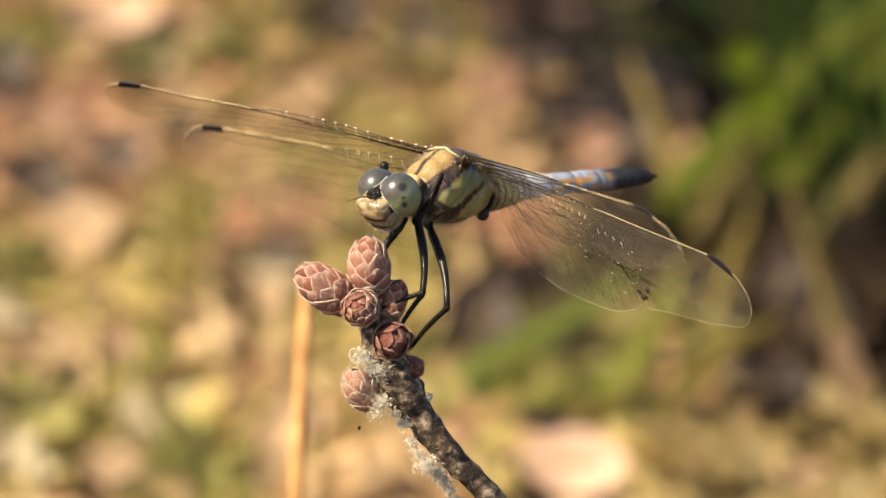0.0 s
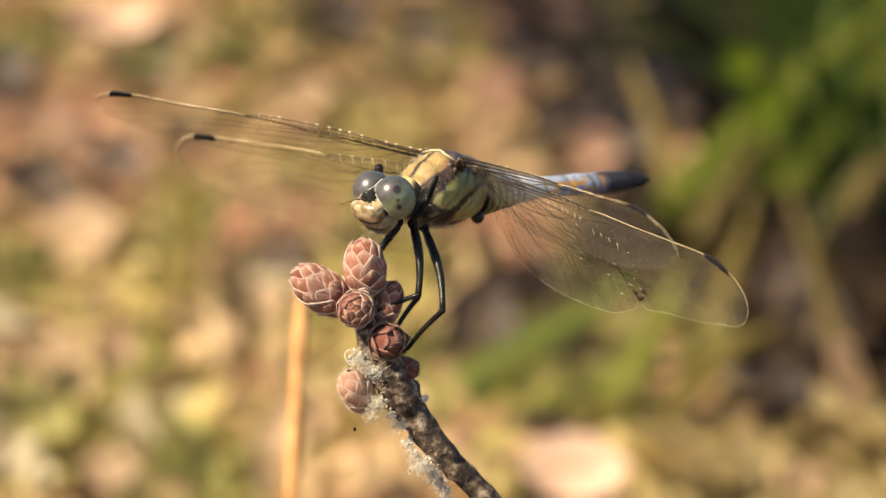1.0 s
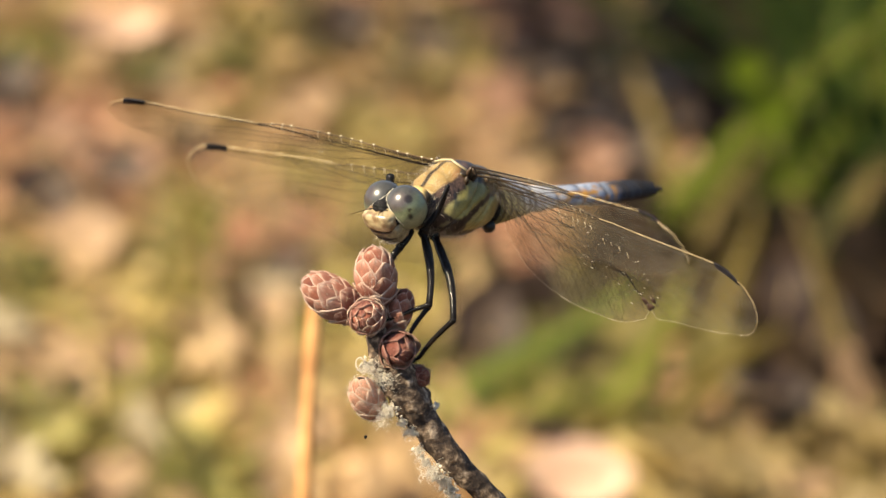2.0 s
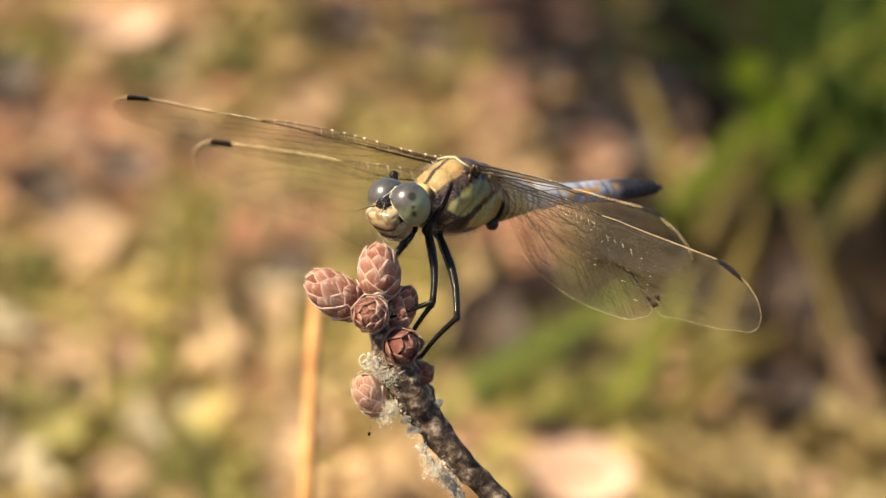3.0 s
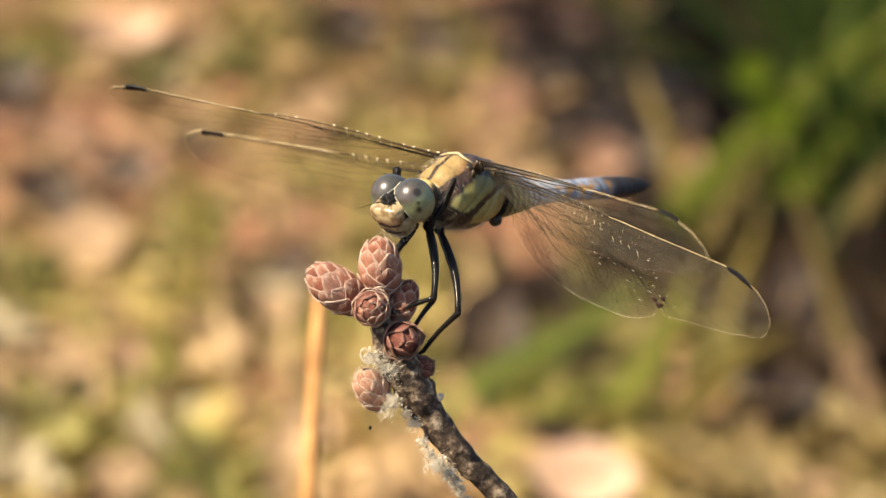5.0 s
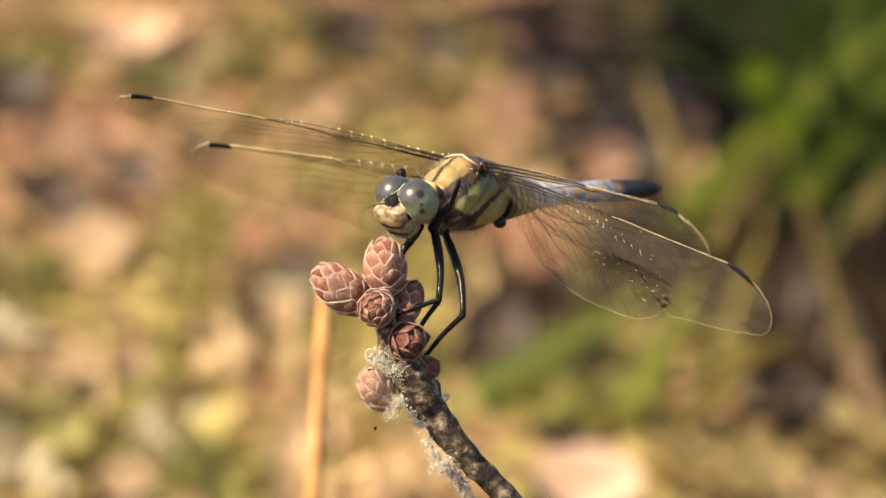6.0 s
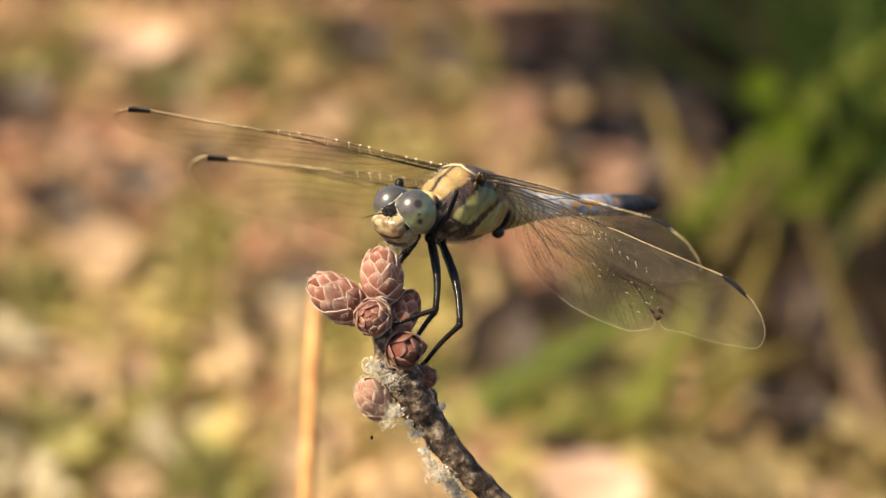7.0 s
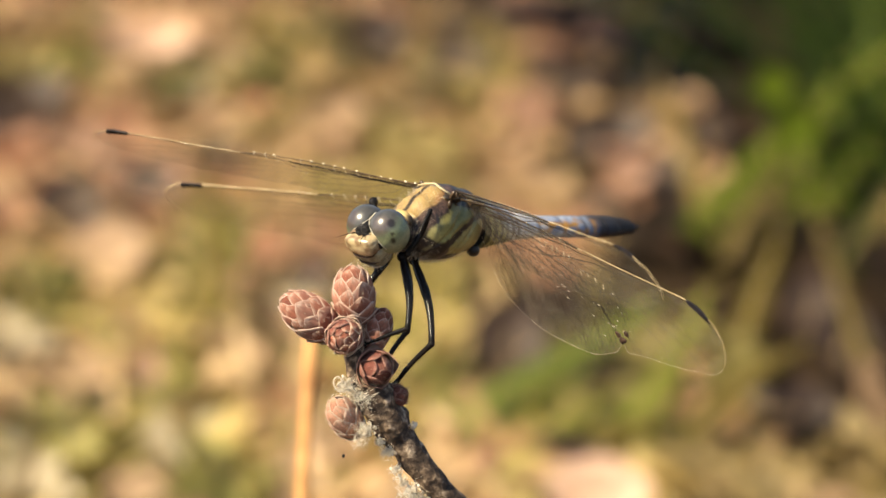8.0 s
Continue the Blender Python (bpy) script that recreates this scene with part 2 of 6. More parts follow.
def build_ground():
    g = Geo()
    xs = [-600, -60, -12, -4] + [-1.6 + 0.04 * i for i in range(81)] + [4, 12, 60, 600]
    ys = [-600, -60, -12, -4] + [-1.0 + 0.04 * i for i in range(101)] + [5, 12, 60, 600]
    vs = [(x, y, ground_height(x, y) if abs(x) < 2 and -1.5 < y < 3.5 else 0.0) for y in ys for x in xs]
    n = len(xs)
    fs = [(j * n + i, j * n + i + 1, (j + 1) * n + i + 1, (j + 1) * n + i) for j in range(len(ys) - 1) for i in range(n - 1)]
    g.add(vs, fs)
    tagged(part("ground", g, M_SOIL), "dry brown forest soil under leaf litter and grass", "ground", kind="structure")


def leaf_shape(g, m, length, width, curl, fold, n=6, tint=None):
    """A dead leaf: an oval blade with a midrib fold and a curl."""
    vs, fs = [], []
    for i in range(n + 1):
        u = i / n
        w = width * 0.5 * math.sin(math.pi * (0.06 + 0.9 * u)) ** 0.7
        z = curl * length * (u - 0.5) ** 2 * 4
        for s in (-1, -0.5, 0, 0.5, 1):
            vs.append(tuple(m @ Vector(((u - 0.5) * length, s * w * (1 - 0.12 * (i % 2)), z + fold * abs(s) ** 1.4 * w))))
    for i in range(n):
        for j in range(4):
            a = i * 5 + j
            fs.append((a, a + 1, a + 6, a + 5))
    g.add(vs, fs, tint)


def blade(g, base, height, width, lean, heading, droop, n=6, twist=0.5):
    """A grass blade that rises, leans and droops towards its tip."""
    d = Vector((math.cos(heading), math.sin(heading), 0))
    side = Vector((-d.y, d.x, 0))
    vs, fs = [], []
    for i in range(n + 1):
        u = i / n
        p = Vector(base) + d * height * (lean * u + droop * u * u * 0.6) + Vector((0, 0, height * (u - 0.45 * droop * u ** 3)))
        s = (side * math.cos(twist * u * 2) + d * math.sin(twist * u * 2)) * width * 0.5 * (1 - u ** 2.2) ** 0.8
        keel = d * width * 0.18 * (1 - u)
        vs += [tuple(p - s), tuple(p - keel), tuple(p + s)]
    for i in range(n):
        for j in range(2):
            a = i * 3 + j
            fs.append((a, a + 1, a + 4, a + 3))
    g.add(vs, fs)


# dead leaves and lichens large enough to tell apart: place on the ground, breadth and height in metres
CREAM_AT = [(0.0350, 0.935, 0.0251, 0.017), (-0.1641, 1.807, 0.0424, 0.013)]
PALE_AT = [(-0.1268, 1.244, 0.0234, 0.0205), (-0.089, 0.952, 0.0149, 0.0097), (-0.0716, 1.127, 0.015, 0.0088), (-0.1189, 1.083, 0.017, 0.0085), (-0.0569, 1.577, 0.0185, 0.0148),
    (-0.0468, 0.963, 0.0091, 0.0128), (0.096, 0.935, 0.0124, 0.0088), (-0.0581, 1.164, 0.0137, 0.0109)]
PINK_AT = [(0.0215, 1.556, 0.0161, 0.0224), (0.0607, 1.445, 0.019, 0.0163), (-0.1662, 1.498, 0.0211, 0.0141), (-0.1398, 1.397, 0.012, 0.0153), (0.0099, 0.939, 0.0088, 0.0088),
    (-0.071, 0.935, 0.0102, 0.0059), (-0.0994, 1.087, 0.0085, 0.0102), (-0.1206, 1.404, 0.0132, 0.0132), (0.0605, 1.785, 0.0129, 0.0129)]
# dark brown leaves; those by the tuft stand in for shade
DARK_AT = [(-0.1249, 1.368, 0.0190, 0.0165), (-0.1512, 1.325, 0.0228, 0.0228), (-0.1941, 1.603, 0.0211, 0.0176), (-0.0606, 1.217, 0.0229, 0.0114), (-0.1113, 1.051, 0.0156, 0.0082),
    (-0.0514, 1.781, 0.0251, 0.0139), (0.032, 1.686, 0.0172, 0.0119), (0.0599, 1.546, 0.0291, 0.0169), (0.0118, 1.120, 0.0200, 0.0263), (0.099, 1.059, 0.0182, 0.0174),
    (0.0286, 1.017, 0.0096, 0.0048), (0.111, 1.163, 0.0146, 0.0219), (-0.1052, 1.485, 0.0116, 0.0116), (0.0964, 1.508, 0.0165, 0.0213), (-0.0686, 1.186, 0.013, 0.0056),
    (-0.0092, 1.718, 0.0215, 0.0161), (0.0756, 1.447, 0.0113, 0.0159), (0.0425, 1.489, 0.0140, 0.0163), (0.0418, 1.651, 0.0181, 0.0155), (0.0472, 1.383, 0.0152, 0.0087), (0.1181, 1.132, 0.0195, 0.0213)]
GREY_AT = [(-0.0744, 1.026, 0.0128, 0.0112), (-0.1183, 0.986, 0.0124, 0.0093), (-0.0827, 0.997, 0.0094, 0.0078)]


# kinds of litter that gather in patches: where each kind lies, and its colour
BUFF_NEAR = [(0.065, 1.007), (0.072, 1.002), (0.081, 0.993), (0.089, 0.991), (0.099, 0.991), (0.11, 0.992), (0.122, 0.987), (0.061, 0.945), (0.07, 0.942), (0.079, 0.942), (0.087, 0.949),
    (0.098, 0.954), (0.109, 0.952), (0.118, 0.949), (0.062, 0.912), (0.074, 0.913), (0.084, 0.916), (0.095, 0.919), (0.104, 0.92), (0.114, 0.917), (0.06, 0.887), (0.075, 0.894),
    (0.09, 0.896), (0.104, 0.892)]
MOSSY_NEAR = [(-0.145, 1.212), (0.053, 1.201), (0.012, 1.175), (0.05, 1.171), (0.014, 1.135), (0.028, 1.133), (0.102, 1.136), (0.012, 1.107), (0.03, 1.111), (-0.124, 1.014)]
MOSSY_FAR = [(-0.106, 1.751), (-0.017, 1.724), (-0.004, 1.721), (0.087, 1.744), (0.101, 1.738), (-0.142, 1.642), (-0.087, 1.64), (-0.009, 1.646), (0.125, 1.387), (0.077, 1.317),
    (0.118, 1.306), (0.092, 1.239)]
TAN_NEAR = [(0.007, 1.208), (-0.082, 1.181), (-0.127, 1.121), (-0.054, 1.1), (0.138, 1.106), (-0.128, 1.042), (-0.066, 1.062), (0.064, 1.077), (0.072, 1.08), (-0.065, 1.022), (0.063, 1.041),
    (0.072, 1.04), (0.08, 1.044), (0.014, 0.972), (0.022, 0.945), (-0.012, 0.907), (-0.001, 0.91), (-0.012, 0.895)]
TAN_FAR = [(-0.219, 1.814), (-0.03, 1.804), (-0.034, 1.724), (0.018, 1.72), (0.06, 1.744), (-0.167, 1.641), (-0.074, 1.641), (-0.061, 1.638), (-0.048, 1.642), (-0.035, 1.657),
    (-0.175, 1.568), (-0.133, 1.567), (-0.046, 1.582), (-0.021, 1.564), (-0.006, 1.57), (0.054, 1.567), (0.086, 1.572), (0.118, 1.589), (-0.097, 1.508), (-0.08, 1.514), (0.004, 1.501),
    (0.028, 1.493), (0.054, 1.502), (0.116, 1.501), (-0.109, 1.418), (-0.083, 1.428), (0.004, 1.443), (0.073, 1.446), (0.105, 1.452), (-0.112, 1.342), (-0.081, 1.33), (0.004, 1.378),
    (0.026, 1.379), (-0.16, 1.313), (-0.111, 1.303), (-0.079, 1.284), (-0.066, 1.28), (0.045, 1.318), (-0.158, 1.26), (-0.149, 1.251), (-0.116, 1.246), (0.045, 1.243)]
GREY_NEAR = [(-0.061, 1.171), (-0.053, 1.169), (-0.136, 1.12), (-0.063, 1.139), (-0.08, 1.019), (-0.073, 1.02), (-0.123, 0.993), (-0.085, 0.98), (-0.078, 0.981), (-0.119, 0.962),
    (-0.114, 0.957)]
GREY_FAR = [(-0.126, 1.641), (-0.148, 1.421)]
OLIVE_NEAR = [(-0.088, 1.208), (-0.036, 1.211), (-0.016, 1.202), (-0.133, 1.178), (-0.092, 1.181), (-0.042, 1.169), (-0.027, 1.171), (-0.012, 1.172), (-0.115, 1.127), (-0.09, 1.134),
    (-0.052, 1.142), (-0.038, 1.146), (-0.023, 1.145), (-0.092, 1.086), (-0.085, 1.093), (-0.063, 1.101), (-0.079, 1.054), (0.029, 1.078), (-0.114, 1.013), (-0.105, 1.012), (-0.086, 1.018),
    (0.019, 1.024), (0.027, 1.024), (-0.091, 0.979), (-0.063, 0.983), (0.02, 0.973), (-0.107, 0.952), (-0.05, 0.945), (0.015, 0.945), (-0.079, 0.926), (-0.053, 0.898)]
OLIVE_FAR = [(-0.207, 1.811), (-0.219, 1.765), (-0.183, 1.772), (-0.044, 1.506), (-0.02, 1.496), (-0.006, 1.499), (-0.064, 1.425), (-0.015, 1.437), (-0.099, 1.334), (-0.053, 1.352),
    (-0.036, 1.358), (-0.018, 1.362), (-0.101, 1.301), (-0.038, 1.303), (-0.018, 1.308), (-0.037, 1.244), (-0.017, 1.246)]
SAND_NEAR = [(-0.127, 1.21), (-0.114, 1.178), (-0.081, 1.134), (-0.133, 1.081), (-0.126, 1.082), (-0.112, 1.08), (-0.077, 1.098), (-0.07, 1.1), (0.001, 1.107), (0.003, 1.075),
    (-0.052, 1.025), (-0.047, 1.026), (-0.037, 1.025), (0.001, 1.032), (0.009, 1.028), (-0.01, 0.978), (0.006, 0.973), (-0.101, 0.95), (-0.025, 0.946), (-0.016, 0.948), (-0.004, 0.946),
    (-0.106, 0.93), (-0.097, 0.929), (-0.044, 0.918), (-0.033, 0.911), (-0.021, 0.908), (0.02, 0.908), (-0.107, 0.911), (-0.092, 0.904), (-0.065, 0.897), (-0.041, 0.898), (-0.027, 0.896),
    (0.002, 0.893), (0.017, 0.89), (0.031, 0.888)]
SAND_FAR = [(-0.193, 1.811), (-0.13, 1.818), (-0.169, 1.772), (-0.154, 1.754), (0.029, 1.656), (0.086, 1.572), (-0.116, 1.573), (-0.066, 1.585), (0.069, 1.573), (0.105, 1.586),
    (-0.167, 1.493), (-0.127, 1.497), (-0.063, 1.509), (0.018, 1.496), (0.078, 1.498), (0.109, 1.499), (-0.173, 1.421), (-0.122, 1.414), (0.017, 1.444), (0.031, 1.445), (0.091, 1.448),
    (-0.134, 1.346), (0.048, 1.384), (-0.121, 1.302)]
PINK_NEAR = [(-0.076, 1.206), (-0.047, 1.21), (0.026, 1.205), (-0.108, 1.13), (-0.1, 1.08), (-0.121, 1.051), (-0.106, 1.056), (-0.058, 1.07), (-0.051, 1.071), (-0.059, 1.023), (0.01, 0.945),
    (-0.071, 0.926), (-0.065, 0.926)]
PINK_FAR = [(0.019, 1.829), (0.033, 1.826), (0.062, 1.813), (-0.196, 1.659), (0.02, 1.656), (-0.185, 1.567), (-0.158, 1.568), (0.019, 1.561), (0.026, 1.562), (-0.181, 1.487),
    (-0.152, 1.489), (-0.138, 1.485), (0.064, 1.504), (-0.159, 1.42), (-0.099, 1.427), (0.059, 1.445), (-0.167, 1.371), (-0.145, 1.349), (-0.121, 1.346), (0.062, 1.4), (-0.053, 1.297),
    (0.012, 1.314), (0.035, 1.32), (-0.076, 1.242), (-0.068, 1.24), (-0.048, 1.24), (0.011, 1.253), (0.023, 1.251), (0.035, 1.246)]
# dark brown litter, and shade among the grass painted as dark leaves
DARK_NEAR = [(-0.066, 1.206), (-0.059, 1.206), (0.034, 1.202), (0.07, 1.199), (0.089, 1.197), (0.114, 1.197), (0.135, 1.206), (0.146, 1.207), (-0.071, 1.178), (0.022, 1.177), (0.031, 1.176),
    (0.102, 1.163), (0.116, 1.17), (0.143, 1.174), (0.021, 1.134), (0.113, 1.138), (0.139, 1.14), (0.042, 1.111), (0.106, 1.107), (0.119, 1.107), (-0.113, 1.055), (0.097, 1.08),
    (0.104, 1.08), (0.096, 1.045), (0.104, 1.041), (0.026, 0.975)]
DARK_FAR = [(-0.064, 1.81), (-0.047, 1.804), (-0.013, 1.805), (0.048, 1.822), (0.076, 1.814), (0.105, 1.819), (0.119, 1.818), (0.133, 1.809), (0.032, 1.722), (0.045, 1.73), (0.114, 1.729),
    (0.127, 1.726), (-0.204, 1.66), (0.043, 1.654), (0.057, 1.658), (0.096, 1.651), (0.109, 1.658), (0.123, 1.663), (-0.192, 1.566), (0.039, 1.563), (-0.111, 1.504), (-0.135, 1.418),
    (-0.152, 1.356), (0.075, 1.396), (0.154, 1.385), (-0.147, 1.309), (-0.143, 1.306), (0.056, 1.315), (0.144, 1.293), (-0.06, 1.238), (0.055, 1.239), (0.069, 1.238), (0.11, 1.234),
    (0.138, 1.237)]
DULL_NEAR = [(-0.15, 1.213), (-0.135, 1.211), (0.017, 1.209), (0.042, 1.201), (-0.143, 1.18), (0.005, 1.173), (0.069, 1.167), (0.087, 1.162), (0.058, 1.135), (0.072, 1.137), (0.087, 1.134),
    (0.049, 1.111), (0.058, 1.112), (0.075, 1.113), (0.083, 1.111), (0.096, 1.108), (0.038, 1.077), (0.046, 1.076), (0.114, 1.081), (0.132, 1.083), (0.036, 1.032), (0.117, 1.04),
    (0.129, 1.043), (0.056, 1.006)]
DULL_FAR = [(-0.078, 1.814), (0.091, 1.818), (-0.136, 1.745), (-0.092, 1.749), (-0.064, 1.724), (-0.05, 1.719), (0.004, 1.722), (0.073, 1.747), (-0.181, 1.646), (-0.154, 1.64),
    (-0.1, 1.637), (-0.022, 1.652), (0.07, 1.662), (-0.036, 1.572), (0.039, 1.495), (0.043, 1.444), (-0.067, 1.336), (0.092, 1.391), (0.108, 1.314)]
STRAW_NEAR = [(-0.113, 1.21), (-0.102, 1.21), (-0.124, 1.176), (-0.103, 1.18), (-0.101, 1.132), (-0.01, 1.14), (0.005, 1.136), (-0.04, 1.098), (-0.026, 1.102), (-0.099, 1.056),
    (-0.072, 1.057), (-0.039, 1.068), (-0.023, 1.069), (0.081, 1.08), (-0.096, 1.015), (-0.024, 1.027), (-0.071, 0.982), (-0.056, 0.983), (-0.023, 0.983), (-0.043, 0.944), (-0.033, 0.943),
    (0.053, 0.949), (-0.114, 0.931), (0.013, 0.91), (0.051, 0.911), (-0.077, 0.899), (0.046, 0.886)]
STRAW_FAR = [(-0.113, 1.815), (-0.096, 1.811), (0.005, 1.818), (-0.12, 1.744), (-0.078, 1.736), (-0.115, 1.638), (0.004, 1.651), (-0.096, 1.575), (-0.084, 1.576), (0.004, 1.564),
    (-0.049, 1.449), (-0.031, 1.435), (-0.107, 1.247)]
GREEN_NEAR = [(-0.011, 1.109), (-0.089, 1.055), (-0.008, 1.075), (0.013, 1.075), (-0.009, 1.033), (0.047, 1.043), (0.055, 1.043), (-0.116, 0.989), (-0.107, 0.984), (-0.099, 0.979),
    (-0.078, 0.954), (-0.07, 0.952), (-0.062, 0.95), (-0.056, 0.947), (-0.058, 0.925), (-0.052, 0.922)]
GREEN_FAR = [(-0.207, 1.758), (-0.194, 1.764), (-0.092, 1.296), (-0.097, 1.247), (-0.088, 1.245)]
CREAM_NEAR = [(-0.072, 1.136), (-0.12, 1.081), (-0.05, 0.982), (-0.045, 0.982), (-0.034, 0.983), (-0.092, 0.951), (-0.086, 0.952), (-0.088, 0.928)]
CREAM_FAR = [(-0.179, 1.813), (-0.162, 1.815), (-0.142, 1.817), (-0.058, 1.587), (0.097, 1.497), (-0.132, 1.302), (-0.138, 1.246), (-0.128, 1.246)]
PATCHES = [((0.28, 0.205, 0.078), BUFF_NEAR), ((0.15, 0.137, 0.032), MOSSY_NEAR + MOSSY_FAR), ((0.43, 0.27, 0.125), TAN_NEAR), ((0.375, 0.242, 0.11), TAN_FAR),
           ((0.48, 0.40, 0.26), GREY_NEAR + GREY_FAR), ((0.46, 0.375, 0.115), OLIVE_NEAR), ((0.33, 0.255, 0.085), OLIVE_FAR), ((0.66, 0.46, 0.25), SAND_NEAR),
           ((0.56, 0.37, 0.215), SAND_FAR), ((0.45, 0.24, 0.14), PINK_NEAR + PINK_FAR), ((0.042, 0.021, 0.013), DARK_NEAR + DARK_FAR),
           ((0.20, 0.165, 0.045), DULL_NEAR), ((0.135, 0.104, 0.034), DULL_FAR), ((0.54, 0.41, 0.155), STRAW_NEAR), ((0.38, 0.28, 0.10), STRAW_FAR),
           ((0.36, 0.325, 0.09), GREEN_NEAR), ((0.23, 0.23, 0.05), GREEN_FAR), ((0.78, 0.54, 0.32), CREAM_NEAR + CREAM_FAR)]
SPOTS = [(a, b, c) for c, spots in PATCHES for a, b in spots]


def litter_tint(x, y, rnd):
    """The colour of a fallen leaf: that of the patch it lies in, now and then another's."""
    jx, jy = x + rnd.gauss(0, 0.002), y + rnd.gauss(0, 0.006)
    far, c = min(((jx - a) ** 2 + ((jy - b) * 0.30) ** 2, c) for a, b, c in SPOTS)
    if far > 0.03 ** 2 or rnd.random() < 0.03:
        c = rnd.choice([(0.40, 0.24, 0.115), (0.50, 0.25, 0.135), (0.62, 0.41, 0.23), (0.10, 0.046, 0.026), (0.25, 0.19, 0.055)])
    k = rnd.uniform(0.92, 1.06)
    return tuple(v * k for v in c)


def crowded(x, y):
    """Whether a loose leaf here would cover one of the larger leaves."""
    return any(abs(x - a) < 0.5 * w + 0.006 and (-0.045 if w > 0.025 else -0.026) < y - b < 0.006 for rows in (CREAM_AT, PALE_AT, PINK_AT, DARK_AT, GREY_AT) for a, b, w, h in rows)


def shade_mask(x, y):
    """1 where dark ground paints shade by the green tuft, 0 in open litter."""
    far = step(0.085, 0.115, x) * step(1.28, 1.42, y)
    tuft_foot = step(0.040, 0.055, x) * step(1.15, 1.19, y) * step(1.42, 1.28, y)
    right_shade = step(0.084, 0.096, x) * step(0.98, 1.01, y) * step(1.22, 1.17, y)
    front_shade = step(-0.006, 0.001, x) * step(0.030, 0.022, x) * step(1.075, 1.10, y) * step(1.25, 1.20, y)
    return 0.985 * max(far, tuft_foot, right_shade, front_shade)


def build_litter():
    rnd = random.Random(5)
    g = Geo()
    count = 0
    while count < 4000:
        y, x = rnd.uniform(0.5, 2.9), rnd.uniform(-0.5, 0.5)
        # thick litter in the open, thin where dark ground paints the tuft's shade
        bare = shade_mask(x, y)
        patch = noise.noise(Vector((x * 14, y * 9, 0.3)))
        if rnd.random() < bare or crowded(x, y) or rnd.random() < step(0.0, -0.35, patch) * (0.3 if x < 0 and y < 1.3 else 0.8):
            continue
        count += 1
        size = rnd.uniform(0.012, 0.026)
        m = pose(x, y, ground_height(x, y) + rnd.uniform(0.002, 0.008), rnd.uniform(-12, 35), rnd.uniform(-15, 15), rnd.uniform(0, 360))
        leaf_shape(g, m, size, size * rnd.uniform(0.35, 0.7), rnd.uniform(-0.3, 0.4), rnd.uniform(-0.2, 0.5), 4, litter_tint(x, y, rnd))
    for _ in range(6500):                       # small bits that fill the gaps
        y = rnd.uniform(0.86, 1.98)
        x = rnd.uniform(-0.14, 0.14) * y
        if crowded(x, y) or rnd.random() < shade_mask(x, y):
            continue
        size = rnd.uniform(0.007, 0.015) * (0.4 + 0.6 * y)
        m = pose(x, y, ground_height(x, y) + rnd.uniform(0.003, 0.009), rnd.uniform(0, 40), rnd.uniform(-18, 18), rnd.uniform(0, 360))
        leaf_shape(g, m, size, size * rnd.uniform(0.6, 0.9), rnd.uniform(-0.2, 0.3), rnd.uniform(-0.1, 0.3), 3, litter_tint(x, y, rnd))
    for _ in range(300):                        # thick pale drift in front of the ground darkened for shade
        x, y = rnd.uniform(-0.17, 0.16), rnd.uniform(0.90, 1.0)
        if crowded(x, y):
            continue
        size = rnd.uniform(0.012, 0.026)
        m = pose(x, y, ground_height(x, y) + rnd.uniform(0.004, 0.012), rnd.uniform(-20, 55), rnd.uniform(-30, 30), rnd.uniform(0, 360))
        leaf_shape(g, m, size, size * rnd.uniform(0.4, 0.7), rnd.uniform(-0.3, 0.4), rnd.uniform(-0.2, 0.5), 4, litter_tint(x, y, rnd))
    for _ in range(11000):                      # the same litter all round
        x, y = rnd.uniform(-2.6, 2.6), rnd.uniform(-2.2, 4.2)
        if (abs(x) < 0.5 and 0.5 < y < 2.9) or noise.noise(Vector((x * 2, y * 2, 4))) < rnd.uniform(-0.7, 0.1):
            continue
        size = rnd.uniform(0.025, 0.06)
        tone = rnd.choice([(0.50, 0.25, 0.135), (0.62, 0.44, 0.26), (0.86, 0.63, 0.39), (0.14, 0.062, 0.033), (0.40, 0.26, 0.12)])
        m = pose(x, y, rnd.uniform(0.008, 0.02), rnd.uniform(-35, 35), rnd.uniform(-35, 35), rnd.uniform(0, 360))
        leaf_shape(g, m, size, size * rnd.uniform(0.4, 0.75), rnd.uniform(-0.3, 0.4), rnd.uniform(-0.2, 0.5), 4, tone)
    tagged(part("leaf_litter", g, M_LITTER), "scattered brown and pinkish dead leaves on the soil", "leaf litter", kind="stuff")


# near-black leaves laid where shade by the tuft is painted on the ground
def build_shade_litter():
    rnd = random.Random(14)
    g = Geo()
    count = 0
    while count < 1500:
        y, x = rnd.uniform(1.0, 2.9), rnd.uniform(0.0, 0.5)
        if rnd.random() > shade_mask(x, y):
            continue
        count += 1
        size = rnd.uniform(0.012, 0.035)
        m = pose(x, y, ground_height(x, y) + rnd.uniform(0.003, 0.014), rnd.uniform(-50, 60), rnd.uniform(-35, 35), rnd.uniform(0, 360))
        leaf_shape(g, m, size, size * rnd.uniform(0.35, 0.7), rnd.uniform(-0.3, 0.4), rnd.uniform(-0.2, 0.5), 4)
    tagged(part("rotting_litter", g, M_SHADE_LITTER), "dark leaves with the shade by the tuft put into their colour", "leaf litter", kind="stuff")


